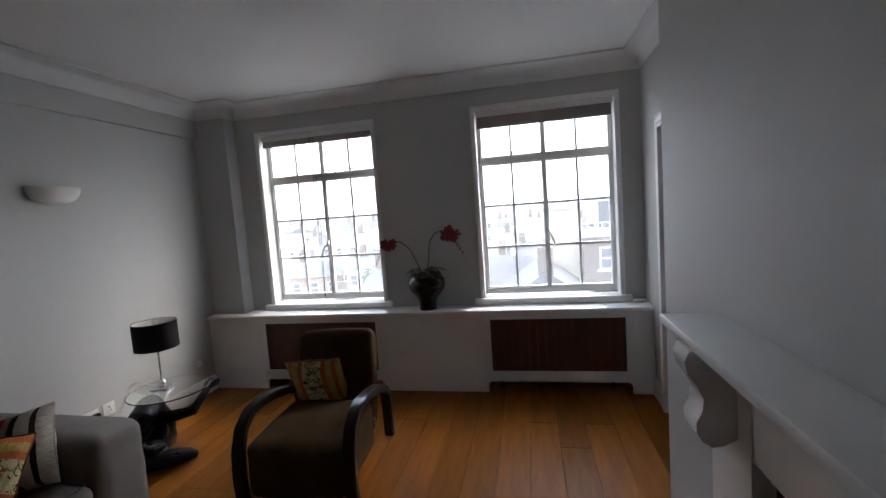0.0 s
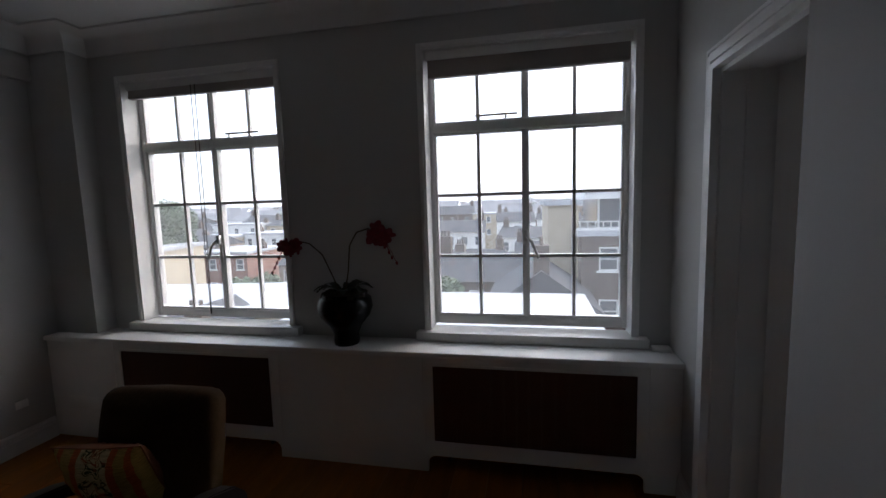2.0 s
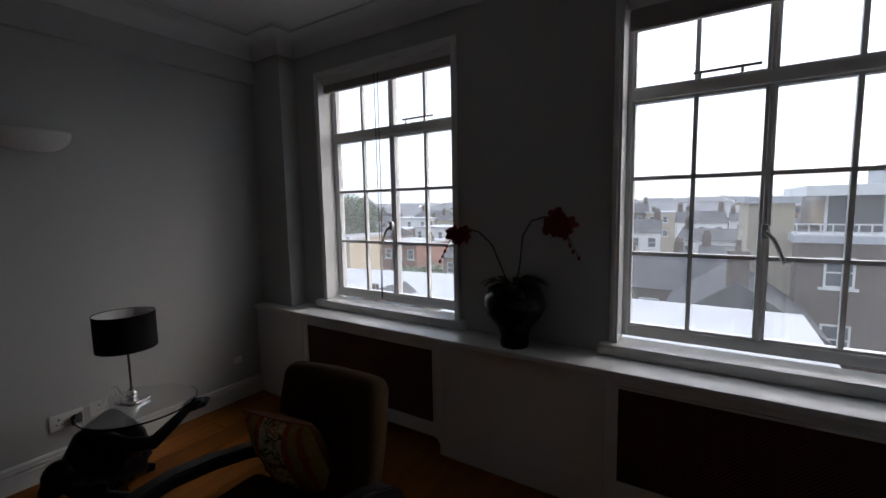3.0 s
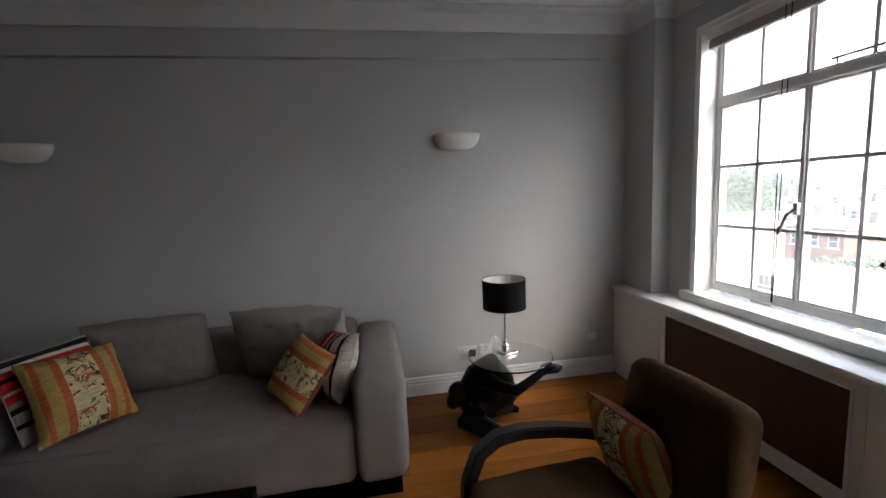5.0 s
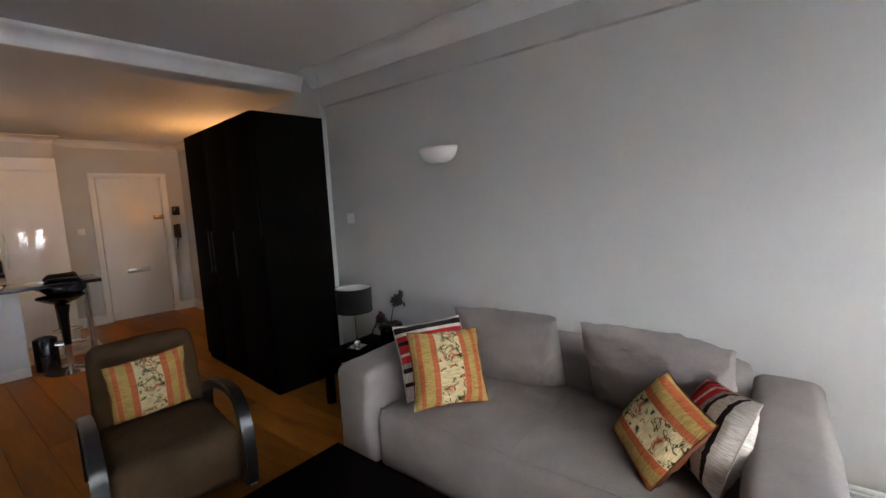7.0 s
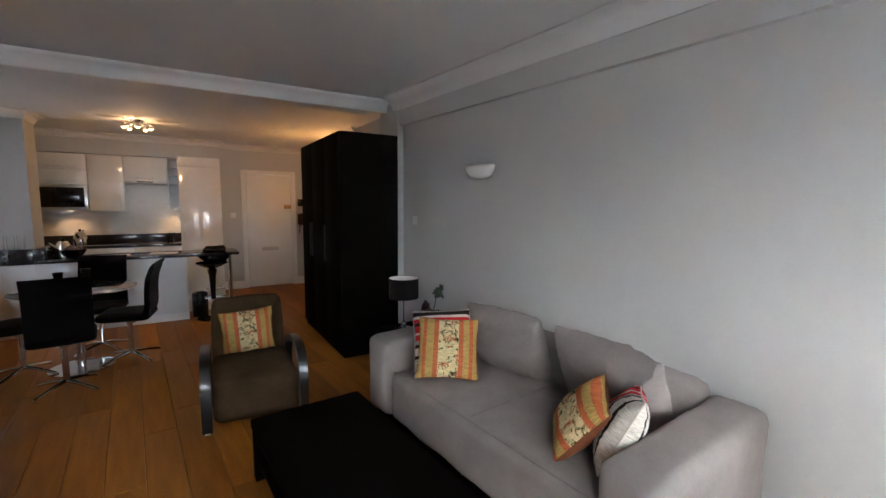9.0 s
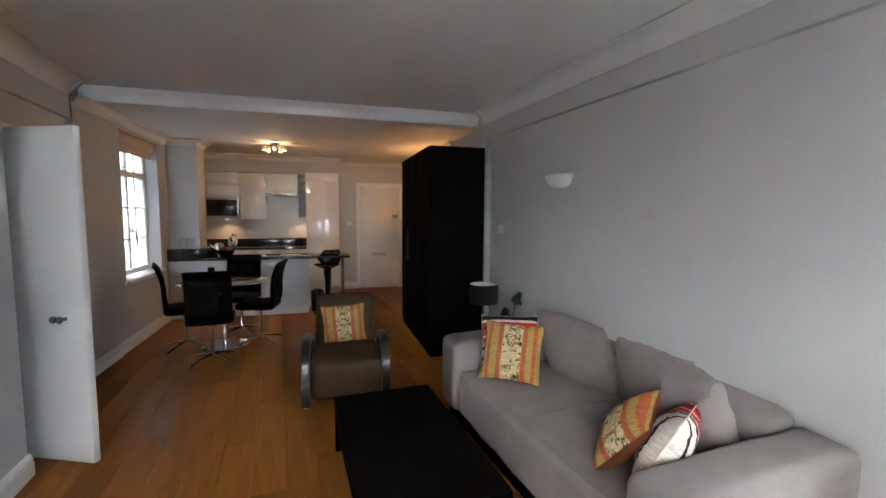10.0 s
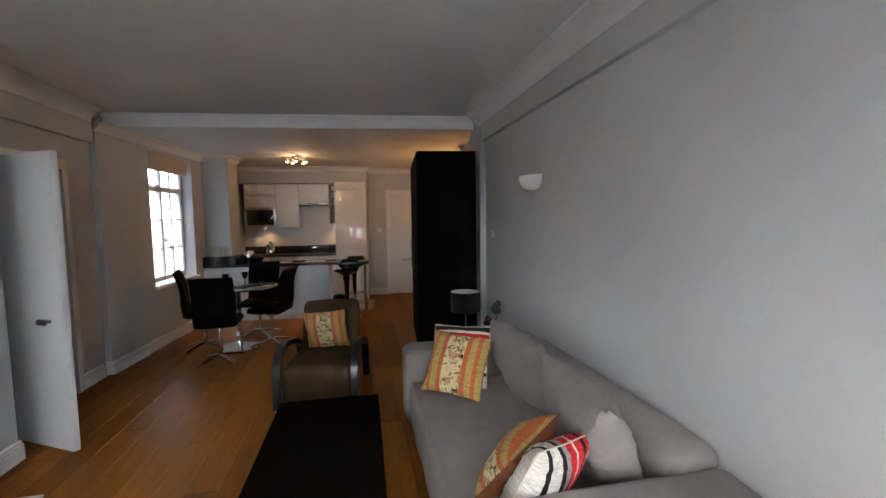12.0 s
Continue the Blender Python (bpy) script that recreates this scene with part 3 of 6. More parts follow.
for a, b in GR:
    bm = bmesh.new()
    z0, z1, p = 0.17, 0.62, 0.0165
    vs, fs = [], []
    def lath(x0, za, x1, zb, y):
        d = Vector((x1 - x0, zb - za)).normalized()
        n = Vector((-d.y, d.x)) * 0.0045
        k = len(vs)
        vs.extend([(x0 + n.x, y, za + n.y), (x1 + n.x, y, zb + n.y), (x1 - n.x, y, zb - n.y), (x0 - n.x, y, za - n.y)])
        vs.extend([(v[0], y + 0.002, v[2]) for v in vs[k:k + 4]])
        fs.extend([(k, k + 1, k + 2, k + 3), (k + 7, k + 6, k + 5, k + 4), (k, k + 4, k + 5, k + 1), (k + 2, k + 6, k + 7, k + 3)])
    hgt, wid = z1 - z0, b - a
    c = -hgt
    while c < wid:
        lo, hi = max(c, 0), min(c + hgt, wid)
        lath(a + lo, z0 + lo - c, a + hi, z0 + hi - c, 3.996)
        lath(a + lo, z1 - lo + c, a + hi, z1 - hi + c, 3.9985)
        c += p
    bm.free()
    me = bpy.data.meshes.new("grille")
    me.from_pydata(vs, [], fs)
    me.materials.append(grille_metal)
    g = tagged(new("grille", me), "perforated brown metal grille", kind="stuff")
    g.parent = cover
rad = thing("radiator", "old brown enamelled radiator behind the grille", "radiator", group="radiators behind the cover")
for a, b in GR[1:]:
    for k in range(14):
        bm = bmesh.new()
        box(bm, a + 0.04 + k * 0.07, 4.07, 0.10, a + 0.095 + k * 0.07, 4.16, 0.58, 0.015)
        part("column", bm, radiator_paint, rad)
    for fx in (0.06, 0.95):
        part("foot", box(bmesh.new(), a + fx, 4.10, 0.0, a + fx + 0.02, 4.14, 0.11), radiator_paint, rad)
copy_thing(rad, Matrix.Translation((GR[0][0] - GR[1][0] + 0.01, 0, 0)))

# ---- fireplace ----
fire = thing("fireplace", "white painted mantelpiece with scrolled brackets", "fireplace")
MX, MY0, MY1, MZ = 0.957, 0.72, 2.04, 1.135
bm = bmesh.new()
box(bm, MX, MY0, MZ - 0.028, 1.13, MY1, MZ, 0.006)
box(bm, MX + 0.02, MY0 + 0.02, MZ - 0.05, 1.13, MY1 - 0.02, MZ - 0.028, 0.004)
part("mantel_shelf", bm, paint_trim, fire)
bm = bmesh.new()
box(bm, 1.09, FIRE[0] - 0.02, FIRE[2] + 0.02, 1.13, FIRE[1] + 0.02, MZ - 0.05, 0.003)
part("frieze", bm, paint_trim, fire)
for y0 in (FIRE[0] - 0.25, FIRE[1] + 0.01):
    bm = bmesh.new()
    box(bm, 1.085, y0, 0.0, 1.13, y0 + 0.24, MZ - 0.05, 0.003)
    box(bm, 1.075, y0 - 0.005, 0.0, 1.13, y0 + 0.245, 0.16, 0.005)
    part("pilaster", bm, paint_trim, fire)
    bm = bmesh.new()
    prof = [(1.085, 1.085), (0.97, 1.085), (0.958, 1.055), (0.966, 1.02), (0.99, 0.985), (1.005, 0.95), (1.0, 0.915), (0.985, 0.885), (0.985, 0.855), (1.0, 0.83), (1.025, 0.815), (1.05, 0.82), (1.085, 0.84)]
    strip(bm, prof, y0 + 0.07, y0 + 0.17)
    part("bracket", bm, paint_trim, fire, "scroll-shaped white bracket")
bm = bmesh.new()
box(bm, 1.135, FIRE[0] + 0.002, 0.0, 1.44, FIRE[1] - 0.002, 0.02), box(bm, 1.42, FIRE[0] + 0.002, 0.02, 1.44, FIRE[1] - 0.002, FIRE[2] - 0.002)
box(bm, 1.135, FIRE[0] + 0.002, 0.02, 1.42, FIRE[0] + 0.012, FIRE[2] - 0.002), box(bm, 1.135, FIRE[1] - 0.012, 0.02, 1.42, FIRE[1] - 0.002, FIRE[2] - 0.002)
part("firebox", bm, void_black, fire, "black empty firebox", smooth=False)
hearth = thing("hearth", "black slate hearth slab with a pale stone border", "hearth")
part("slab", box(bmesh.new(), 0.735, 0.66, -0.01, 1.075, 2.0, 0.012, 0.002), granite, hearth)
for x0, y0, x1, y1 in ((0.71, 0.635, 1.075, 0.66), (0.71, 2.0, 1.075, 2.025), (0.71, 0.66, 0.735, 2.0)):
    part("border", box(bmesh.new(), x0, y0, -0.01, x1, y1, 0.013, 0.002), paint_trim, hearth, "pale stone border strip")


# ---- living room furniture ----
def soft_box(bm, x0, y0, z0, x1, y1, z1, r=0.05, puff=0.0, cuts=8, seed=0, m=None):
    """A padded block: rounded edges, bulging faces and slight unevenness."""
    tmp = bmesh.new()
    bmesh.ops.create_cube(tmp, size=2)
    bmesh.ops.subdivide_edges(tmp, edges=tmp.edges, cuts=cuts, use_grid_fill=True)
    h = Vector(((x1 - x0) / 2, (y1 - y0) / 2, (z1 - z0) / 2))
    c = Vector(((x0 + x1) / 2, (y0 + y1) / 2, (z0 + z1) / 2))
    for v in tmp.verts:
        q = v.co.copy()
        p = Vector((q.x * h.x, q.y * h.y, q.z * h.z))
        inner = Vector((max(-h.x + r, min(h.x - r, p.x)), max(-h.y + r, min(h.y - r, p.y)), max(-h.z + r, min(h.z - r, p.z))))
        d = p - inner
        p = inner + (d.normalized() * r if d.length > 1e-9 else d)
        if puff:
            wx, wy, wz = 1 - q.x ** 2, 1 - q.y ** 2, 1 - q.z ** 2
            if abs(q.z) > 0.999: p.z += math.copysign(puff * wx * wy, q.z)
            if abs(q.x) > 0.999: p.x += math.copysign(puff * 0.6 * wy * wz, q.x)
            if abs(q.y) > 0.999: p.y += math.copysign(puff * 0.6 * wx * wz, q.y)
        p += noise.noise_vector(p * 5 + Vector((seed, seed, 0))) * 0.006 * (1 + 6 * puff)
        p += noise.noise_vector(p * 14 + Vector((0, seed, seed))) * 0.0025
        v.co = p + c
    if m is not None:
        bmesh.ops.transform(tmp, verts=tmp.verts, matrix=m)
    me = bpy.data.meshes.new("tmp")
    tmp.to_mesh(me)
    tmp.free()
    bm.from_mesh(me)
    bpy.data.meshes.remove(me)
    return bm


def pillow(bm, w, h, t, seed=0, m=None, cuts=16, pinch=0.06, sides=(1, -1), fat=0.55, creases=0.0, crumple=0.0):
    """A stuffed cushion standing in the x-z plane, thin at its seams, with pulled-out corners."""
    n = cuts
    grid = {}
    for side in (1, -1):
        for i in range(n + 1):
            for j in range(n + 1):
                a, b = 2 * i / n - 1, 2 * j / n - 1
                if side < 0 and (i in (0, n) or j in (0, n)):
                    grid[side, i, j] = grid[1, i, j]
                    continue
                x = a * w / 2 * (1 - pinch * (1 - b * b) * abs(a) ** 3)
                z = b * h / 2 * (1 - pinch * (1 - a * a) * abs(b) ** 3)
                y = side * t / 2 * ((1 - a ** 2) * (1 - b ** 2)) ** fat
                p = Vector((x, y, z))
                p += noise.noise_vector(p * 7 + Vector((seed * 3.1, side, seed))) * 0.012 * (0.3 + (1 - a * a) * (1 - b * b))
                if creases:
                    # slack cloth: shallow pulls running in from the seams
                    rim = max(a * a, b * b)
                    p.y += side * creases * rim * (1 - rim ** 6) * noise.noise(Vector((9 * a + seed, 9 * b, 2.0 * seed)))
                    p += noise.noise_vector(p * 16 + Vector((seed, 0, 7))) * creases * 0.35
                if crumple and a > 0.25 and b > 0.0:
                    k = crumple * min(1.0, (a - 0.25) / 0.4) * min(1.0, b / 0.4)
                    p.y += side * k * 0.022 * math.sin(15 * (a - 0.55 * b)) - k * 0.02
                    p.z -= k * 0.05 * a
                    p.x -= k * 0.025 * b
                grid[side, i, j] = bm.verts.new(m @ p if m is not None else p)
    for side in sides:
        for i in range(n):
            for j in range(n):
                q = [grid[side, i, j], grid[side, i + 1, j], grid[side, i + 1, j + 1], grid[side, i, j + 1]]
                bm.faces.new(q if side < 0 else q[::-1])
    bmesh.ops.delete(bm, geom=[v for v in bm.verts if not v.link_faces], context="VERTS")
    return bm


sofa = thing("sofa", "taupe upholstered two-seat sofa with dark plinth", "sofa")
bm = bmesh.new()
soft_box(bm, -2.28, 0.50, 0.10, -1.38, 2.04, 0.42, 0.05, 0.016, 64, 1)
for v in bm.verts:
    # slack cover: folds fanning out below the corner cushions, puckers along the middle seam
    if v.co.z > 0.36:
        for cx, cy, amp in ((-2.02, 1.66, 0.0085), (-2.02, 0.86, 0.005)):
            ang, far = math.atan2(v.co.y - cy, v.co.x - cx), math.hypot(v.co.x - cx, v.co.y - cy)
            v.co.z += amp * math.sin(11 * ang + 2.5 * noise.noise(v.co * 4)) * math.exp(-((far - 0.34) / 0.2) ** 2)
        off = v.co.y - 1.27
        v.co.z += 0.003 * math.sin(46 * v.co.x) * math.exp(-(off / 0.07) ** 2) - 0.005 * math.exp(-(off / 0.025) ** 2)
part("seat", bm, sofa_cloth, sofa)
bm = bmesh.new()
tube(bm, [(-2.05, 1.27, 0.431), (-1.75, 1.275, 0.434), (-1.45, 1.27, 0.425), (-1.383, 1.268, 0.37), (-1.376, 1.268, 0.25), (-1.38, 1.27, 0.12)], 0.0035, 6)
part("seam", bm, sofa_cloth, sofa, "stitched seam across the seat")
bm = bmesh.new()
tube(bm, [(-1.40, 0.53, 0.424), (-1.395, 0.9, 0.427), (-1.395, 1.27, 0.43), (-1.395, 1.65, 0.427), (-1.40, 2.01, 0.424)], 0.004, 6)
part("front_seam", bm, sofa_cord, sofa, "stitched seam along the seat front")
for y0, y1, sd in ((0.22, 0.50, 2), (2.04, 2.29, 3)):
    bm = bmesh.new()
    soft_box(bm, -2.36, y0, 0.10, -1.36, y1, 0.61, 0.055, 0.014, 18, sd)
    part("arm", bm, sofa_cloth, sofa)
bm = bmesh.new()
soft_box(bm, -2.38, 0.50, 0.10, -2.14, 2.04, 0.66, 0.06, 0.014, 20, 4)
part("back", bm, sofa_cloth, sofa)
bm = bmesh.new()
box(bm, -2.34, 0.26, 0.0, -1.42, 2.25, 0.11, 0.006)
part("plinth", bm, black_wood, sofa, "dark wooden plinth")
for i, (y, w, tilt, turn) in enumerate(((0.935, 0.60, -20, 2), (1.695, 0.64, -22, -3))):
    ob = thing("back_cushion", "large taupe corduroy back cushion on the sofa", "cushion", pose(-2.035 + 0.02 * i, y, 0.62, 0, 0, 90 + turn) @ pose(0, 0, 0, 20, 0, 3 - 6 * i), "sofa back cushions")
    bm = bmesh.new()
    pillow(bm, w, 0.48, 0.25, 11 + i, cuts=44, pinch=0.045, fat=0.38, creases=0.018, crumple=0.3 if i else 0.0)
    part("cover", bm, sofa_cord, ob)
    bm = bmesh.new()
    tube(bm, [(w / 2 * x, 0, 0.22 * z) for x, z in ((-0.96, -0.98), (0, -0.94), (0.96, -0.98))], 0.004, 6)
    part("piping", bm, sofa_cloth, ob)


def band_material(name, bands, axis, width, scroll=None, vary=0.1):
    """Woven cloth with straight colour bands across the cushion, and leafy scrolls in the middle band."""
    m = principled(name, (0.5, 0.4, 0.25), 0.9, vary=vary, scale=25, bump=0.5, bump_scale=350, spec=0.2)
    n, l = m.node_tree.nodes, m.node_tree.links
    tc, sp = n.new("ShaderNodeTexCoord"), n.new("ShaderNodeSeparateXYZ")
    l.new(tc.outputs["Object"], sp.inputs[0])
    mr = n.new("ShaderNodeMapRange")
    mr.inputs["From Min"].default_value, mr.inputs["From Max"].default_value = -width / 2, width / 2
    l.new(sp.outputs[axis], mr.inputs["Value"])
    cr = n.new("ShaderNodeValToRGB")
    cr.color_ramp.interpolation = "CONSTANT"
    els = cr.color_ramp.elements
    while len(els) < len(bands):
        els.new(0.5)
    for e, (pos, col) in zip(els, bands):
        e.position, e.color = pos, (*col, 1)
    l.new(mr.outputs[0], cr.inputs["Fac"])
    color = cr.outputs["Color"]
    if scroll:
        wv = n.new("ShaderNodeTexNoise")
        wv.inputs["Scale"].default_value, wv.inputs["Detail"].default_value, wv.inputs["Distortion"].default_value = 19, 0.8, 1.6
        l.new(tc.outputs["Object"], wv.inputs["Vector"])
        a = n.new("ShaderNodeMath"); a.operation = "COMPARE"; a.inputs[1].default_value, a.inputs[2].default_value = 0.55, 0.03
        l.new(wv.outputs["Fac"], a.inputs[0])
        a2 = n.new("ShaderNodeMath"); a2.operation = "GREATER_THAN"; a2.inputs[1].default_value = 0.635
        l.new(wv.outputs["Fac"], a2.inputs[0])
        mx = n.new("ShaderNodeMath"); mx.operation = "MAXIMUM"
        l.new(a.outputs[0], mx.inputs[0]); l.new(a2.outputs[0], mx.inputs[1])
        c1 = n.new("ShaderNodeMath"); c1.operation = "COMPARE"; c1.inputs[1].default_value, c1.inputs[2].default_value = 0.5, scroll
        l.new(mr.outputs[0], c1.inputs[0])
        k = n.new("ShaderNodeMath"); k.operation = "MULTIPLY"
        l.new(mx.outputs[0], k.inputs[0]); l.new(c1.outputs[0], k.inputs[1])
        mix = n.new("ShaderNodeMix"); mix.data_type = "RGBA"
        l.new(k.outputs[0], mix.inputs["Factor"]); l.new(color, mix.inputs["A"])
        hue = n.new("ShaderNodeTexNoise")
        hue.inputs["Scale"].default_value = 21
        l.new(tc.outputs["Object"], hue.inputs["Vector"])
        hr = n.new("ShaderNodeValToRGB")
        hr.color_ramp.elements[0].position, hr.color_ramp.elements[0].color = 0.5, (0.035, 0.055, 0.02, 1)
        hr.color_ramp.elements[1].position, hr.color_ramp.elements[1].color = 0.6, (0.33, 0.09, 0.035, 1)
        l.new(hue.outputs["Fac"], hr.inputs["Fac"])
        l.new(hr.outputs["Color"], mix.inputs["B"])
        color = mix.outputs["Result"]
    # raised weft: fine uneven ribs of lighter and darker yarn
    mp = n.new("ShaderNodeMapping")
    mp.inputs["Scale"].default_value = (30, 30, 420) if axis == "X" else (420, 30, 30)
    l.new(tc.outputs["Object"], mp.inputs["Vector"])
    yarn = n.new("ShaderNodeTexNoise")
    yarn.inputs["Scale"].default_value, yarn.inputs["Detail"].default_value = 1.0, 2.0
    l.new(mp.outputs[0], yarn.inputs["Vector"])
    yr = n.new("ShaderNodeMapRange")
    yr.inputs["From Min"].default_value, yr.inputs["From Max"].default_value, yr.inputs["To Min"].default_value, yr.inputs["To Max"].default_value = 0.3, 0.7, 0.62, 1.25
    l.new(yarn.outputs["Fac"], yr.inputs["Value"])
    ym = n.new("ShaderNodeVectorMath"); ym.operation = "SCALE"
    l.new(color, ym.inputs[0]); l.new(yr.outputs[0], ym.inputs["Scale"])
    sc = next(x for x in n if x.type == "VECT_MATH")
    l.new(ym.outputs[0], sc.inputs[0])
    return m


cream, gold, terra, buff = (0.58, 0.48, 0.27), (0.40, 0.275, 0.085), (0.44, 0.12, 0.04), (0.52, 0.40, 0.24)
floral = band_material("floral_striped_cloth", [(0.0, buff), (0.05, gold), (0.13, terra), (0.19, gold), (0.28, terra), (0.35, cream), (0.65, terra), (0.72, gold), (0.83, terra), (0.88, gold), (0.95, buff)], "X", 0.42, 0.145)
piping_cream = principled("cream_piping", (0.50, 0.45, 0.36), 0.9, vary=0.1)
rust_cloth = principled("rust_brown_cloth", (0.16, 0.045, 0.012), 0.85, vary=0.15, scale=12, bump=0.4, bump_scale=300)
dk, wh, rd = (0.02, 0.012, 0.012), (0.62, 0.57, 0.50), (0.50, 0.02, 0.025)
striped = band_material("red_black_striped_cloth", [(0.0, wh), (0.20, dk), (0.25, wh), (0.36, dk), (0.42, (0.3, 0.27, 0.25)), (0.48, rd), (0.57, wh), (0.60, rd), (0.70, dk), (0.75, rd), (0.82, wh), (0.86, dk), (0.94, wh)], "Z", 0.42)


def scatter_cushion(m, cloth, label, size=0.40, seed=0, trim=None):
    ob = thing("scatter_cushion", label, "cushion", m, "scatter cushions")
    for side, nm in ((1, "cover"), (-1, "reverse")):
        bm = bmesh.new()
        pillow(bm, size, size, 0.17, seed, cuts=22, pinch=0.08, sides=(side,), fat=0.48, creases=0.014)
        part(nm, bm, cloth if side > 0 or cloth is striped else rust_cloth, ob, "" if side > 0 or cloth is striped else "plain rust-brown reverse")
    bm = bmesh.new()
    h = size / 2
    ring = [(-h, -h), (0, -h * 0.94), (h, -h), (h * 0.94, 0), (h, h), (0, h * 0.94), (-h, h), (-h * 0.94, 0), (-h, -h)]
    tube(bm, [(x * 0.985, 0, z * 0.985) for x, z in ring], 0.003, 6)
    part("piping", bm, trim or (piping_cream if cloth is striped else rust_cloth), ob)
    return ob


fl_label, st_label = "gold and terracotta striped cushion with leafy scrolls", "red, black and cream striped cushion"
scatter_cushion(pose(-1.70, 0.66, 0.625, 0, 0, -32) @ pose(0, 0, 0, 27, 2, 0), striped, st_label + " behind another cushion", 0.40, 1)
scatter_cushion(pose(-1.65, 0.785, 0.61, 0, 0, -36) @ pose(0, 0, 0, 30, -3, 0), floral, fl_label + " on the sofa", 0.39, 2)
scatter_cushion(pose(-1.66, 1.775, 0.57, 0, 0, 222) @ pose(0, 0, 0, 38) @ pose(0, 0, 0, 0, 80, 0), floral, fl_label + ", leaning on its corner", 0.345, 3)
scatter_cushion(pose(-1.70, 1.945, 0.585, 0, 0, 26) @ pose(0, 0, 0, -26) @ pose(0, 0, 0, 0, 260, 0), striped, st_label + " against the sofa arm", 0.35, 4)

# armchairs
def armchair(m, label):
    """Local: faces -y, origin on the floor at its middle."""
    ob = thing("armchair", label, "armchair", m, "armchairs")
    bm = bmesh.new()
    soft_box(bm, -0.272, -0.355, 0.04, 0.272, 0.22, 0.35, 0.05, 0.015, 14, 21)
    part("seat", bm, suede, ob)
    bm = bmesh.new()
    soft_box(bm, -0.262, -0.065, 0.0, 0.262, 0.065, 0.635, 0.055, 0.012, 14, 22, m=pose(0, 0.275, 0.13, -13))
    part("backrest", bm, suede, ob)
    for s in (-1, 1):
        bm = bmesh.new()
        outer, inner = [], []
        pts = [(-0.33, 0.0), (-0.345, 0.15), (-0.335, 0.30), (-0.29, 0.41), (-0.21, 0.465), (-0.10, 0.475), (0.05, 0.455), (0.20, 0.42), (0.32, 0.37), (0.38, 0.31), (0.395, 0.20), (0.40, 0.0)]
        P2 = [Vector(p) for p in pts]
        for i, p in enumerate(P2):
            d = (P2[min(i + 1, len(P2) - 1)] - P2[max(i - 1, 0)]).normalized()
            nrm = Vector((d.y, -d.x))
            outer.append(p - nrm * 0.024), inner.append(p + nrm * 0.024)
        ring = outer + inner[::-1]
        a = [bm.verts.new((s * 0.278, y, max(z, 0))) for y, z in ring]
        b = [bm.verts.new((s * 0.341, y, max(z, 0))) for y, z in ring]
        k, h = len(ring), len(outer)
        for i in range(k):
            bm.faces.new((a[i], a[(i + 1) % k], b[(i + 1) % k], b[i]))
        for i in range(h - 1):
            bm.faces.new((a[i], a[k - 1 - i], a[k - 2 - i], a[i + 1])), bm.faces.new((b[i], b[i + 1], b[k - 2 - i], b[k - 1 - i]))
        bmesh.ops.bevel(bm, geom=[e for e in bm.edges], offset=0.006, segments=2, affect="EDGES")
        part("arm", bm, black_lacquer, ob, "bent black lacquered wooden arm")
        bm = bmesh.new()
        box(bm, s * 0.292, -0.36, 0.0, s * 0.327, -0.345, 0.006)
        part("glide", bm, steel, ob, "small pale foot glide")
    for ry in (-0.30, 0.18):
        part("rail", box(bmesh.new(), -0.278, ry, 0.16, 0.278, ry + 0.04, 0.22), black_lacquer, ob)
    return ob


A1 = pose(-0.735, 2.85, 0, 0, 0, 4)
A2 = pose(-0.75, -0.475, 0, 0, 0, 172)
armchair(A1, "brown suede armchair with bent black arms by the window")
armchair(A2, "brown suede armchair with bent black arms facing the window")
for m, sd, cx, cy, cz in ((A1, 5, -0.09, 0.25, 0.442), (A2, 6, -0.015, 0.19, 0.515)):
    scatter_cushion(m @ pose(cx, cy, cz, -20 if sd == 5 else -15, 4, 180), floral, fl_label + " on an armchair", 0.385, sd)

# coffee table
ct = thing("coffee_table", "low black-brown wooden coffee table", "coffee table", pose(-0.86, 1.06, 0, 0, 0, -1))
bm = bmesh.new()
box(bm, -0.30, -0.60, 0.285, 0.335, 0.60, 0.335, 0.004)
part("tabletop", bm, black_wood, ct)
bm = bmesh.new()
box(bm, -0.28, -0.57, 0.10, 0.315, 0.57, 0.12, 0.003)
part("lower_shelf", bm, black_wood, ct)
for x in (-0.265, 0.30):
    for y in (-0.56, 0.56):
        bm = bmesh.new()
        box(bm, x - 0.03, y - 0.03, 0, x + 0.03, y + 0.03, 0.285, 0.003)
        part("leg", bm, black_wood, ct)

# wardrobe
wd = thing("wardrobe", "tall black-brown three-door wardrobe", "wardrobe", K)
bm = bmesh.new()
box(bm, 0.13, -1.28, 0.0, 0.715, 0.21, 2.20, 0.003)
part("body", bm, black_wood, wd)
for i in range(3):
    y0 = -1.278 + i * 0.496
    bm = bmesh.new()
    box(bm, 0.717, y0 + 0.002, 0.06, 0.737, y0 + 0.492, 2.196, 0.003)
    dr = part("door", bm, black_wood, wd)
    bm = bmesh.new()
    hy = y0 + (0.45 if i == 0 else 0.04)
    box(bm, 0.75, hy - 0.011, 0.92, 0.762, hy + 0.011, 1.30, 0.004), box(bm, 0.737, hy - 0.006, 0.95, 0.75, hy + 0.006, 0.965), box(bm, 0.737, hy - 0.006, 1.255, 0.75, hy + 0.006, 1.27)
    part("handle", bm, dark_metal, dr, "long upright bar handle")


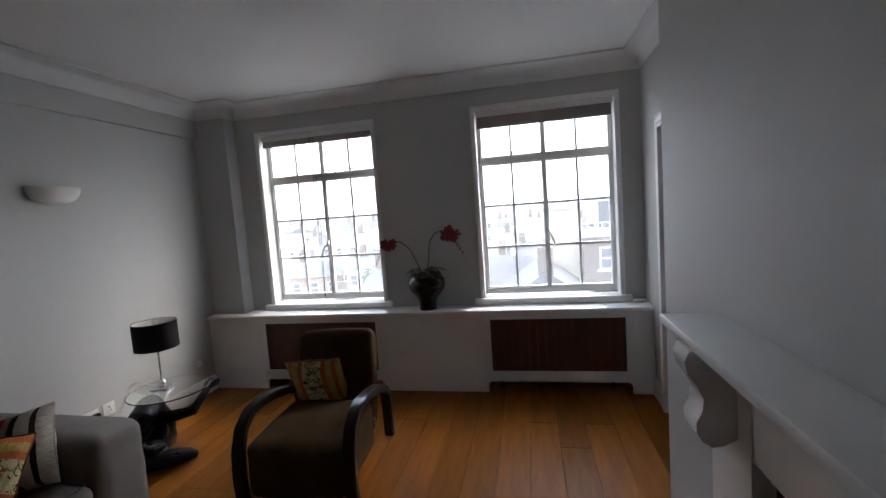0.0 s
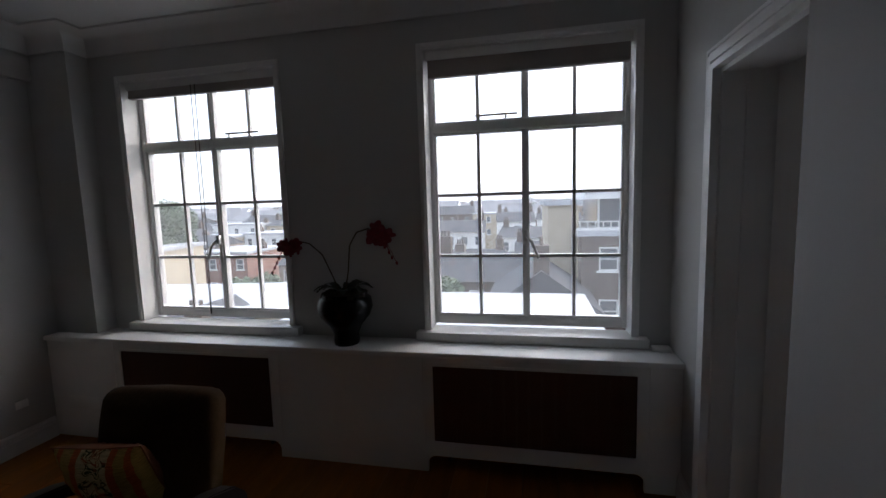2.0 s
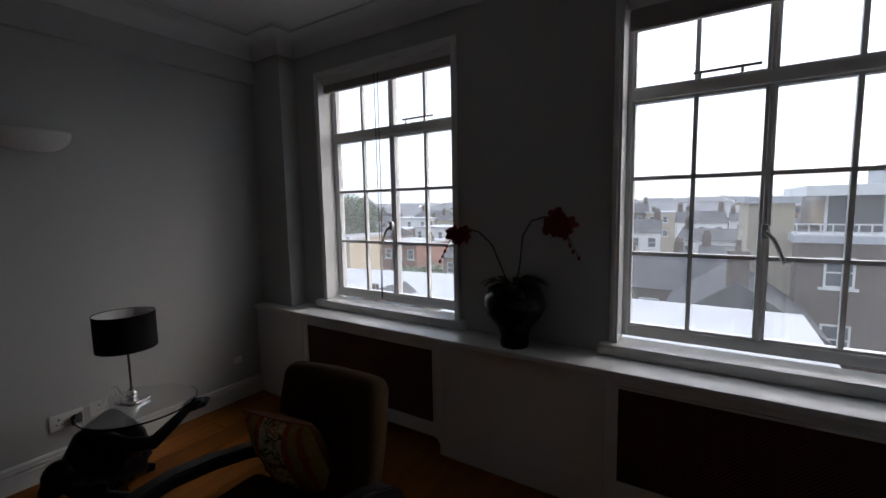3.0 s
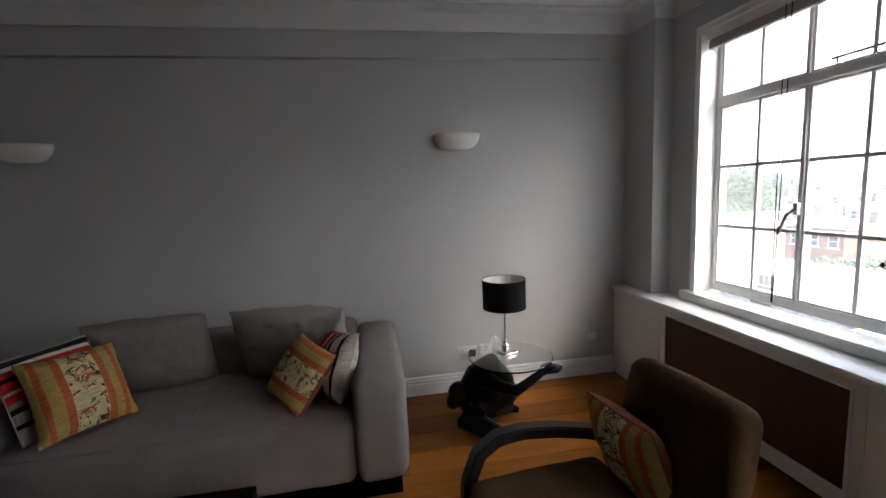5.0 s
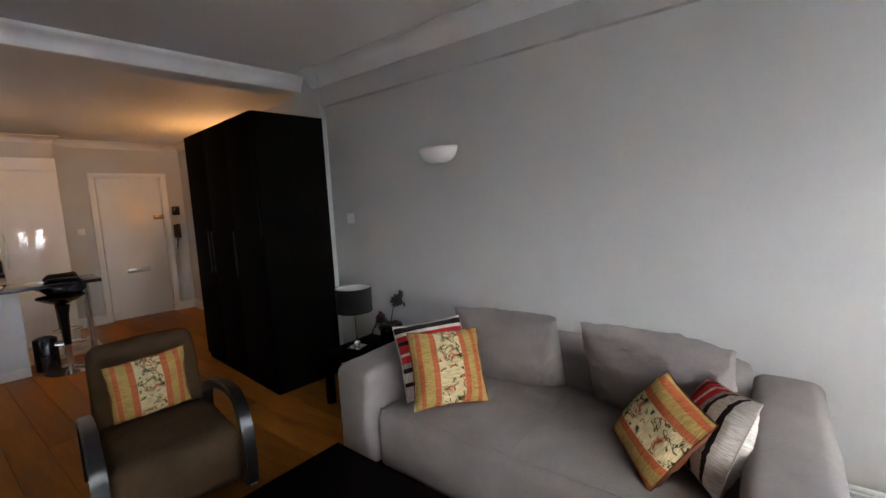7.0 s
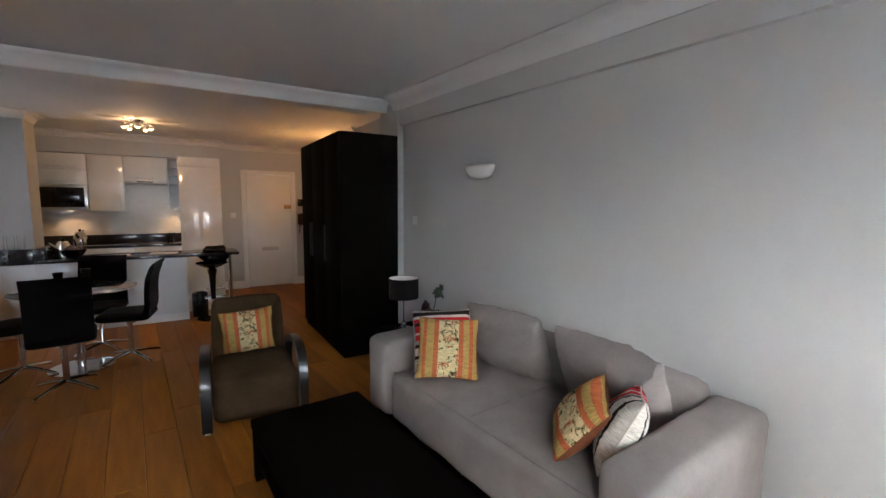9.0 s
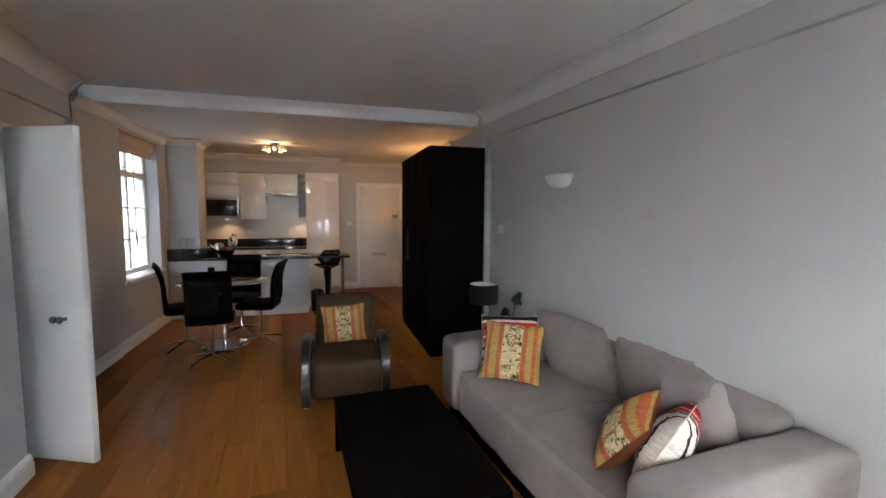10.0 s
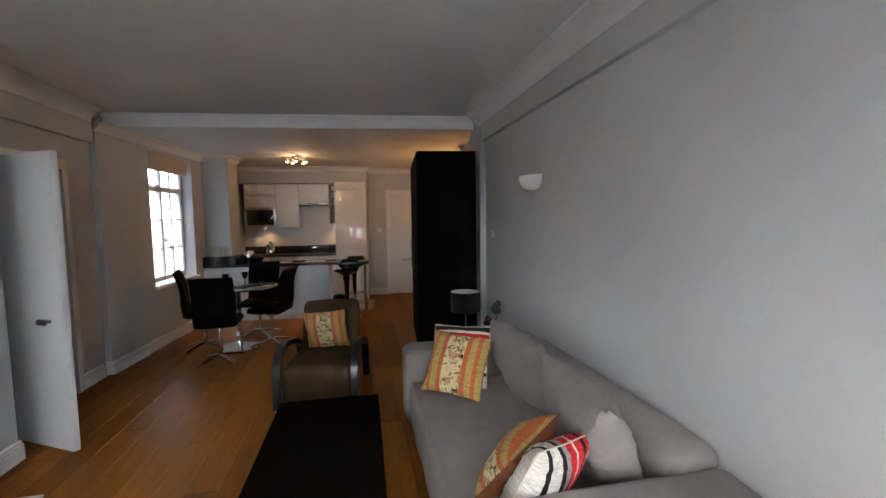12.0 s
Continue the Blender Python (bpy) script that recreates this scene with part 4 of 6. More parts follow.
# lamps on tables
def table_lamp(m, label):
    ob = thing("table_lamp", label, "table lamp", m, "table lamps")
    bm = bmesh.new()
    box(bm, -0.055, -0.055, 0, 0.055, 0.055, 0.018, 0.004), ball(bm, 0, 0, 0.04, 0.026), cyl(bm, 0, 0, 0.018, 0.075, 0.012)
    part("base", bm, chrome, ob)
    bm = bmesh.new()
    cyl(bm, 0, 0, 0.07, 0.37, 0.006, seg=12)
    part("stem", bm, chrome, ob)
    bm = bmesh.new()
    lathe(bm, [(0.132, 0.285), (0.132, 0.465), (0.1305, 0.465), (0.1305, 0.285), (0.132, 0.285)], seg=40)
    sh = part("shade", bm, shade_black, ob, "black drum shade with white lining")
    bm = bmesh.new()
    lathe(bm, [(0.1298, 0.288), (0.1298, 0.462), (0.1285, 0.462), (0.1285, 0.288), (0.1298, 0.288)], seg=40)
    part("lining", bm, shade_inner, sh, "white shade lining")
    bm = bmesh.new()
    for k in range(3):
        a = 2.09 * k
        tube(bm, [(0.012 * math.cos(a), 0.012 * math.sin(a), 0.36), (0.128 * math.cos(a), 0.128 * math.sin(a), 0.45)], 0.0018, 6)
    part("spider", bm, chrome, sh)
    return ob


# statue table: a crouching figure carrying a round glass top
bm = bmesh.new()
tube(bm, [(-1.99, 2.94, 0.12), (-1.98, 2.91, 0.24), (-1.955, 2.85, 0.34), (-1.92, 2.76, 0.315), (-1.90, 2.69, 0.25)], [0.10, 0.105, 0.095, 0.085, 0.06], 18)
ball(bm, -1.95, 2.82, 0.2, 0.105, 0.12, 0.15)
ball(bm, -1.89, 2.635, 0.235, 0.062, 0.068, 0.078)
ball(bm, -1.885, 2.60, 0.195, 0.045, 0.045, 0.05)
tube(bm, [(-1.87, 2.80, 0.32), (-1.79, 2.86, 0.30), (-1.70, 2.94, 0.305), (-1.71, 3.03, 0.35), (-1.72, 3.11, 0.395)], [0.05, 0.04, 0.034, 0.028, 0.022], 12)
tube(bm, [(-1.72, 3.10, 0.40), (-1.725, 3.15, 0.405), (-1.73, 3.20, 0.395), (-1.735, 3.235, 0.405)], [0.026, 0.034, 0.028, 0.008], 10)
tube(bm, [(-1.705, 3.13, 0.405), (-1.685, 3.16, 0.425), (-1.69, 3.18, 0.435)], [0.014, 0.011, 0.006], 8)
tube(bm, [(-1.98, 2.95, 0.12), (-1.90, 2.74, 0.115), (-1.83, 2.67, 0.09), (-1.75, 2.76, 0.075), (-1.68, 2.85, 0.055), (-1.65, 2.88, 0.035)], [0.095, 0.085, 0.07, 0.06, 0.042, 0.02], 14)
tube(bm, [(-2.0, 2.95, 0.14), (-2.05, 2.84, 0.19), (-2.06, 2.91, 0.09), (-2.03, 2.98, 0.035), (-1.99, 3.05, 0.022)], [0.08, 0.065, 0.05, 0.035, 0.02], 12)
tube(bm, [(-1.93, 2.74, 0.28), (-1.86, 2.65, 0.19), (-1.80, 2.69, 0.15), (-1.79, 2.77, 0.14)], [0.05, 0.045, 0.04, 0.03], 12)
fig = solid("statue_table_base", bm, statue_black, "glossy black crouching figure statue carrying a glass top", "statue")
fuse = fig.modifiers.new("fuse", "REMESH")
fuse.mode, fuse.voxel_size, fuse.use_smooth_shade = "VOXEL", 0.008, True
bm = bmesh.new()
lathe(bm, [(0.0, 0.471), (0.252, 0.471), (0.255, 0.474), (0.255, 0.477), (0.252, 0.480), (0.0, 0.480)], seg=56)
bmesh.ops.remove_doubles(bm, verts=bm.verts, dist=1e-4)
solid("round_glass_top", bm, table_glass, "round clear glass table top on a black statue", "glass table top", pose(-1.885, 2.965, -0.035))
LM = pose(-1.94, 2.955, 0.446, 0, 0, 20)
lamp1 = table_lamp(LM, "table lamp with black drum shade on a glass table")
bm = bmesh.new()
cord = [(-2.365, 2.836, 0.262), (-2.35, 2.85, 0.22), (-2.27, 2.87, 0.24), (-2.20, 2.90, 0.36), (-2.15, 2.93, 0.475), (-2.09, 2.95, 0.49), (-2.03, 2.955, 0.462), (-1.99, 2.957, 0.452)]
tube(bm, [LM.inverted() @ Vector(p) for p in cord], 0.0028, 6)
part("cord", bm, plastic_white, lamp1, "thin pale power cord")

# side table, lamp and plant between the sofa and the wardrobe
st = thing("side_table", "small dark side table beside the sofa", "side table", pose(-2.06, -0.27, 0))
bm = bmesh.new()
box(bm, -0.25, -0.25, 0.36, 0.25, 0.25, 0.40, 0.004)
part("tabletop", bm, black_wood, st)
for x in (-0.22, 0.22):
    for y in (-0.22, 0.22):
        bm = bmesh.new()
        box(bm, x - 0.025, y - 0.025, 0, x + 0.025, y + 0.025, 0.36, 0.003)
        part("leg", bm, black_wood, st)
l2 = table_lamp(pose(-2.00, -0.34, 0.40, 0, 0, 10) , "table lamp with black drum shade on a side table")


def potted_orchid(name, m, label, pot_profile, stems, scale=1.0, seed=1, petals=petal_red, n_leaves=10, leaf_len=0.16, leaves=True):
    rnd = random.Random(seed)
    ob = thing(name, label, "plant", m)
    bm = bmesh.new()
    lathe(bm, pot_profile, seg=36)
    part("pot", bm, pot_black, ob, "black glazed pot")
    top = max(z for r, z in pot_profile) - 0.015
    rim = [r for r, z in pot_profile if z > top - 0.01][0]
    bm = bmesh.new()
    for k in range(34):
        a, r = rnd.uniform(0, 6.28), rim * 0.9 * rnd.random() ** 0.5
        ball(bm, r * math.cos(a), r * math.sin(a), top, 0.028, 0.026, 0.02 + 0.014 * rnd.random(), 8, 6)
    part("moss", bm, moss, ob)
    for k in range(n_leaves if leaves else 0):
        a = 6.28 * k / n_leaves + rnd.uniform(-0.3, 0.3)
        bm = bmesh.new()
        ln = leaf_len * rnd.uniform(0.7, 1.1)
        rows = []
        for i in range(7):
            s = i / 6
            wd2 = 0.024 * math.sin(math.pi * min(0.98, s * 0.9 + 0.08)) + 0.003
            r = 0.02 + ln * s
            z = top + 0.012 + ln * 0.75 * math.sin(s * 2.2) * 0.6 - 0.03 * s
            c = Vector((math.cos(a) * r, math.sin(a) * r, z))
            sd = Vector((-math.sin(a), math.cos(a), 0))
            rows.append((bm.verts.new(c - sd * wd2 + Vector((0, 0, 0.006))), bm.verts.new(c), bm.verts.new(c + sd * wd2 + Vector((0, 0, 0.006)))))
        for p, q in zip(rows, rows[1:]):
            bm.faces.new((p[0], p[1], q[1], q[0])), bm.faces.new((p[1], p[2], q[2], q[1]))
        me = mesh_of("leaf", bm, leaf_green, True)
        lf = new("leaf", me)
        lf.parent = ob
    for nth, pts in enumerate(stems):
        bloom = petals[nth] if isinstance(petals, tuple) else petals
        bm = bmesh.new()
        tube(bm, pts, [0.005] + [0.0042] * (len(pts) - 2) + [0.003], 8)
        part("stem", bm, stem_green, ob)
        tip, before = Vector(pts[-1]), Vector(pts[-2])
        along = tip - before
        for k in range(9):
            c = before + along * (0.25 + 0.95 * k / 8) + Vector((rnd.uniform(-0.02, 0.02), rnd.uniform(-0.025, 0.025), rnd.uniform(-0.045, 0.02)))
            bm = bmesh.new()
            face = Vector((rnd.uniform(-1, 1), -1.2, rnd.uniform(-0.5, 0.3))).normalized().to_track_quat("Z", "Y").to_matrix().to_4x4()
            size = rnd.uniform(0.026, 0.038) * scale
            for p in range(5):
                pm = Matrix.Translation(c) @ face @ Matrix.Rotation(6.283 * p / 5, 4, "Z") @ Matrix.Rotation(radians(-18), 4, "Y")
                ball(bm, size * 0.62, 0, 0, size * 0.66, size * (0.52 if p % 2 else 0.40), 0.003, 8, 6, m=pm)
            ball(bm, 0, 0, 0.006, size * 0.16, m=Matrix.Translation(c) @ face)
            part("flower", bm, bloom, ob)
        for k in range(5):
            c = tip + along.normalized() * (0.02 + 0.018 * k) + Vector((rnd.uniform(-0.02, 0.02), 0, -0.03 - 0.022 * k))
            bm = bmesh.new()
            ball(bm, c.x, c.y, c.z, 0.008, 0.008, 0.011, 8, 6)
            tube(bm, [tip, (tip + c) / 2 + Vector((0, 0, 0.012)), c], 0.0016, 5)
            part("bud", bm, bloom, ob)
    return ob


urn = [(0.0, 0.0), (0.070, 0.0), (0.074, 0.02), (0.070, 0.06), (0.092, 0.11), (0.140, 0.165), (0.158, 0.215), (0.150, 0.265), (0.128, 0.285), (0.132, 0.30), (0.122, 0.30), (0.115, 0.28)]
potted_orchid("orchid_plant", pose(-0.315, 4.07, 0.69), "red silk orchids in a black urn on the shelf", urn,
              [[(-0.02, 0, 0.28), (-0.07, 0, 0.40), (-0.12, -0.01, 0.52), (-0.19, -0.02, 0.585), (-0.25, -0.03, 0.60), (-0.33, -0.04, 0.57)], [(0.0, 0, 0.28), (0.03, 0, 0.42), (0.05, -0.01, 0.57), (0.10, -0.02, 0.645), (0.17, -0.02, 0.665), (0.25, -0.03, 0.63)]], 1.15, 3)
cube_pot = [(0.0, 0.0), (0.075, 0.0), (0.08, 0.02), (0.082, 0.14), (0.078, 0.142), (0.074, 0.13)]
potted_orchid("small_orchid_plant", pose(-2.22, -0.20, 0.40), "small dark red potted orchid on a side table", cube_pot,
              [[(0, 0, 0.13), (-0.02, 0.01, 0.24), (0.0, 0.06, 0.33), (0.01, 0.11, 0.375)], [(0, 0, 0.13), (0.02, -0.02, 0.19), (0.03, -0.05, 0.22), (0.03, -0.08, 0.21)]], 0.8, 8, petals=(leaf_green, petal_dark), n_leaves=7, leaf_len=0.10)


# wall lights
def wall_sconce(y, z):
    ob = thing("wall_light", "white plaster half-bowl wall light, switched off", "wall light", pose(-2.42, y, z), "plaster wall lights")
    bm = bmesh.new()
    rings = []
    for i in range(9):
        t = i / 8
        r, zz = 0.162 * math.cos(t * 1.45) ** 0.8, -0.108 * math.sin(t * 1.57)
        rings.append([bm.verts.new((0.001 + 0.105 / 0.162 * r * math.sin(math.pi * k / 20), -r * math.cos(math.pi * k / 20), zz)) for k in range(21)])
    for a, b in zip(rings, rings[1:]):
        for k in range(20):
            bm.faces.new((a[k], a[k + 1], b[k + 1], b[k]))
    part("bowl", bm, plaster_lamp, ob)
    ob.children[0].modifiers.new("thickness", "SOLIDIFY").thickness = 0.006
    bm = bmesh.new()
    box(bm, 0.001, -0.05, -0.06, 0.02, 0.05, -0.005, 0.004)
    part("back_plate", bm, plastic_white, ob)
    return ob


wall_sconce(0.205, 1.84), wall_sconce(2.80, 1.84)
lit = wall_sconce(0.0, 0.0)
lit.matrix_world = K @ pose(0.0, -2.15, 1.84)
lit["label"] = "white plaster half-bowl wall light, glowing warm"
bm = bmesh.new()
ball(bm, 0.055, 0, -0.005, 0.022, u=12, v=8)
part("bulb", bm, lit_bulb, lit, "glowing bulb")
ld = bpy.data.lights.new("wall_light_glow", "POINT")
ld.energy, ld.color, ld.shadow_soft_size = 0.29, (1.0, 0.44, 0.13), 0.02
new("wall_light_glow", ld).matrix_world = K @ pose(0.055, -2.15, 1.875)


def wall_plate(name, label, category, m, w=0.086, h=0.086, sockets=0, rocker=False):
    ob = thing(name, label, category, m)
    bm = bmesh.new()
    box(bm, 0, -w / 2, -h / 2, 0.009, w / 2, h / 2, 0.003)
    part("plate", bm, plastic_white, ob)
    for k in range(sockets):
        y = (k - (sockets - 1) / 2) * 0.07
        bm = bmesh.new()
        box(bm, 0.0092, y - 0.004, 0.008, 0.010, y + 0.004, 0.018), box(bm, 0.0092, y - 0.014, -0.016, 0.010, y - 0.007, -0.011), box(bm, 0.0092, y + 0.007, -0.016, 0.010, y + 0.014, -0.011)
        part("slots", bm, black_plastic, ob)
    if rocker:
        bm = bmesh.new()
        box(bm, 0.009, -0.008, -0.014, 0.013, 0.008, 0.014, 0.002)
        part("rocker", bm, plastic_white, ob)
    return ob


wall_plate("light_switch", "white single light switch on the wall", "light switch", pose(-2.42, -0.80, 1.355), rocker=True)
dsk = wall_plate("double_socket", "white double wall socket with a black plug", "socket", pose(-2.42, 2.81, 0.285), 0.146, 0.086, 2)
bm = bmesh.new()
box(bm, 0.010, 0.012, -0.028, 0.046, 0.062, 0.022, 0.012)
part("plug", bm, black_plastic, dsk, "black mains plug")
wall_plate("telephone_socket", "white telephone socket on the wall", "socket", pose(-2.42, 2.955, 0.29), 0.086, 0.086, 1)
wall_plate("blank_wall_plate", "white blank plate low on the wall", "wall plate", pose(-2.42, 3.80, 0.30), 0.07, 0.05)
wall_plate("blank_panel_plate", "white flat access plate on the radiator cover", "wall plate", pose(-2.17, 3.993, 0.24, 0, 0, -90), 0.24, 0.09)
pl = thing("plug", "black mains plug with a cable", "plug", pose(-2.411, 2.845, 0.275))
bm = bmesh.new()
box(bm, 0.0, -0.024, -0.026, 0.035, 0.024, 0.026, 0.008)
part("body", bm, black_plastic, pl)
bm = bmesh.new()
tube(bm, [(0.03, 0, -0.02), (0.06, 0.01, -0.05), (0.09, 0.06, -0.04), (0.12, 0.12, 0.06), (0.17, 0.14, 0.17), (0.28, 0.10, 0.215), (0.42, 0.07, 0.214), (0.525, 0.06, 0.214)], 0.0028, 8)
part("cable", bm, plastic_white, pl, "thin pale lamp cable")
# small window fastener box on the shelf
bm = bmesh.new()
box(bm, 1.345, 4.11, 0.69, 1.435, 4.16, 0.715, 0.005)
solid("small_white_box", bm, plastic_white, "small white plastic box on the shelf", "box")
# ---- kitchen ----
def handle_bar(x0, x1, z, y, parent, upright=False, label="slim steel bar handle"):
    bm = bmesh.new()
    if upright:
        box(bm, x0 - 0.006, y + 0.02, z, x0 + 0.006, y + 0.032, x1, 0.002), box(bm, x0 - 0.004, y, z + 0.02, x0 + 0.004, y + 0.02, z + 0.03), box(bm, x0 - 0.004, y, x1 - 0.03, x0 + 0.004, y + 0.02, x1 - 0.02)
    else:
        box(bm, x0, y + 0.02, z - 0.006, x1, y + 0.032, z + 0.006, 0.002), box(bm, x0 + 0.02, y, z - 0.004, x0 + 0.03, y + 0.02, z + 0.004), box(bm, x1 - 0.03, y, z - 0.004, x1 - 0.02, y + 0.02, z + 0.004)
    return part("handle", bm, steel, parent, label)


def unit(name, label, x0, x1, z0, z1, back, front, fronts, handles, category="cabinet", group="kitchen wall units"):
    """A cabinet with its body and gloss fronts; fronts are (x0, x1, z0, z1)."""
    ob = thing(name, label, category, K, group)
    bm = bmesh.new()
    box(bm, x0 + 0.001, back, z0, x1 - 0.001, front - 0.02, z1)
    part("body", bm, white_panel, ob, smooth=False)
    for f, h in zip(fronts, handles):
        bm = bmesh.new()
        box(bm, f[0] + 0.002, front - 0.019, f[2] + 0.002, f[1] - 0.002, front, f[3] - 0.002, 0.002)
        d = part("front", bm, white_lacquer, ob)
        if h:
            handle_bar(*h, front, d) if len(h) == 3 else handle_bar(h[0], h[1], h[2], front, d, True)
    return ob


BW = -4.07
unit("wall_cabinet", "white gloss wall unit with two lift-up flaps", 3.16, 3.72, 1.76, 2.20, BW, -3.75, [(3.16, 3.72, 1.97, 2.20), (3.16, 3.72, 1.76, 1.97)], [(3.27, 3.61, 2.015), (3.27, 3.61, 1.80)])
unit("wall_cabinet", "white gloss wall unit with one tall door", 2.745, 3.16, 1.385, 2.20, BW, -3.75, [(2.745, 3.16, 1.385, 2.20)], [(2.79, 1.62, 1.42, 1)])
unit("wall_cabinet", "white gloss wall unit above the cooker hood", 2.20, 2.745, 1.85, 2.20, BW, -3.75, [(2.20, 2.745, 1.85, 2.20)], [(2.36, 2.60, 1.885)])
hood = thing("cooker_hood", "slim steel cooker hood under a wall unit", "cooker hood", K)
bm = bmesh.new()
box(bm, 2.205, BW, 1.80, 2.74, -3.72, 1.848, 0.004)
part("canopy", bm, steel, hood)
bm = bmesh.new()
box(bm, 2.38, -3.722, 1.815, 2.58, -3.716, 1.832, 0.002)
part("control_strip", bm, dark_glass, hood)
mw = thing("microwave", "black and steel built-in microwave oven", "microwave", K)
bm = bmesh.new()
box(bm, 3.175, BW + 0.01, 1.395, 3.705, -3.765, 1.755, 0.004)
part("body", bm, steel, mw)
bm = bmesh.new()
box(bm, 3.21, -3.765, 1.44, 3.69, -3.752, 1.72, 0.004)
part("door", bm, dark_glass, mw, "dark glass microwave door")
bm = bmesh.new()
box(bm, 3.32, -3.752, 1.50, 3.56, -3.750, 1.66, 0.001)
part("window", bm, black_plastic, mw)
wr = thing("wine_rack", "narrow steel wine rack between wall units", "wine rack", K)
bm = bmesh.new()
box(bm, 2.052, BW, 1.42, 2.064, -3.76, 2.20), box(bm, 2.186, BW, 1.42, 2.198, -3.76, 2.20), box(bm, 2.064, BW, 1.42, 2.186, BW + 0.02, 2.20)
part("frame", bm, white_panel, wr, smooth=False)
for k in range(7):
    bm = bmesh.new()
    box(bm, 2.064, BW + 0.02, 1.42 + k * 0.128, 2.186, -3.762, 1.432 + k * 0.128)
    part("shelf", bm, white_panel, wr, smooth=False)
unit("tall_fridge_cabinet", "tall white gloss fridge housing with one long door", 1.48, 2.05, 0.0, 2.21, BW, -3.48, [(1.48, 2.05, 0.10, 2.06), (1.48, 2.05, 2.06, 2.21)], [(2.01, 1.35, 0.95, 1), None], "fridge", "kitchen tall units")
unit("base_cabinet", "white gloss base unit under the worktop", 2.05, 2.65, 0.10, 0.86, BW, -3.49, [(2.05, 2.65, 0.12, 0.86)], [(2.2, 2.5, 0.80)], group="kitchen base units")
unit("base_cabinet", "white gloss base unit under the worktop", 2.65, 3.25, 0.10, 0.86, BW, -3.49, [(2.65, 3.25, 0.12, 0.86)], [(2.8, 3.1, 0.80)], group="kitchen base units")
unit("base_cabinet", "white gloss base unit under the worktop", 3.25, 3.83, 0.10, 0.86, BW, -3.49, [(3.25, 3.83, 0.12, 0.86)], [(3.4, 3.7, 0.80)], group="kitchen base units")
bm = bmesh.new()
box(bm, 2.05, BW, 0.0, 3.83, -3.55, 0.10)
solid("cabinet_plinth", bm, white_panel, "white plinth under the base units", "plinth", K, smooth=False)
wt = thing("worktop", "polished black granite worktop with upstand", "worktop", K)
bm = bmesh.new()
box(bm, 2.052, BW, 0.86, 3.838, -3.46, 0.90, 0.004)
part("slab", bm, granite, wt)
bm = bmesh.new()
box(bm, 2.052, BW + 0.004, 0.90, 3.838, BW + 0.024, 1.02, 0.002)
part("upstand", bm, granite, wt)
bm = bmesh.new()
box(bm, 2.30, -3.95, 0.901, 2.80, -3.56, 0.908, 0.003)
part("hob", bm, dark_glass, wt, "black glass hob")
bm = bmesh.new()
box(bm, 2.06, BW + 0.002, 1.022, 3.835, BW + 0.010, 1.80)
solid("splashback", bm, tile_white, "plain pale glossy splashback", "splashback", K, kind="structure", smooth=False)
# lights beneath the wall units
for u in (3.40, 2.13):
    ob = thing("downlight", "small lit downlight under a wall unit", "light", K @ pose(u, -3.90, 1.385 if u > 3 else 1.405), "lights under the wall units")
    bm = bmesh.new()
    cyl(bm, 0, 0, 0.0, 0.012, 0.032)
    part("ring", bm, steel, ob)
    bm = bmesh.new()
    cyl(bm, 0, 0, -0.004, -0.0005, 0.024)
    part("lens", bm, lit_strip, ob, "glowing warm lens")
    ld = bpy.data.lights.new("downlight_glow", "SPOT")
    ld.energy, ld.color, ld.spot_size, ld.spot_blend, ld.shadow_soft_size = 0.07, (1.0, 0.56, 0.24), radians(130), 0.7, 0.02
    lo = new("downlight_glow", ld)
    lo.matrix_world = K @ pose(u, -3.90, 1.375 if u > 3 else 1.395)

# peninsula
pen = thing("breakfast_bar", "white peninsula with a polished black granite top", "breakfast bar", K)
bm = bmesh.new()
box(bm, 2.0, -2.62, 0.0, 3.455, -2.215, 0.82, 0.002), box(bm, 3.455, -2.295, 0.0, 3.838, -2.215, 0.82, 0.002)
part("panel", bm, white_panel, pen, smooth=False)
bm = bmesh.new()
box(bm, 2.0, -2.215, 0.0, 3.80, -2.203, 0.09, 0.002)
part("plinth", bm, paint_trim, pen, smooth=False)
bm = bmesh.new()
box(bm, 1.38, -2.74, 0.82, 3.455, -2.19, 0.855, 0.005)
part("worktop", bm, granite, pen)
bm = bmesh.new()
box(bm, 3.455, -2.295, 0.82, 3.838, -2.185, 0.99, 0.004), box(bm, 3.36, -2.74, 0.855, 3.455, -2.185, 0.99, 0.004)
part("ledge", bm, granite, pen, "raised black granite ledge")
bm = bmesh.new()
cyl(bm, 1.47, -2.62, 0.0, 0.82, 0.03)
part("support_leg", bm, chrome, pen)


# clutter on the worktops
def kettle(m):
    ob = thing("kettle", "shiny steel kettle with black handle", "kettle", m)
    bm = bmesh.new()
    lathe(bm, [(0, 0), (0.085, 0), (0.088, 0.02), (0.082, 0.10), (0.06, 0.17), (0.045, 0.19), (0, 0.195)])
    part("body", bm, chrome, ob)
    bm = bmesh.new()
    tube(bm, [(-0.06, 0, 0.17), (-0.11, 0, 0.20), (-0.12, 0, 0.12), (-0.09, 0, 0.05)], 0.012)
    part("handle", bm, black_plastic, ob)
    bm = bmesh.new()
    tube(bm, [(0.07, 0, 0.11), (0.12, 0, 0.16), (0.135, 0, 0.175)], [0.022, 0.014, 0.01])
    part("spout", bm, chrome, ob)
    bm = bmesh.new()
    ball(bm, 0, 0, 0.21, 0.018)
    part("knob", bm, black_plastic, ob)
    return ob


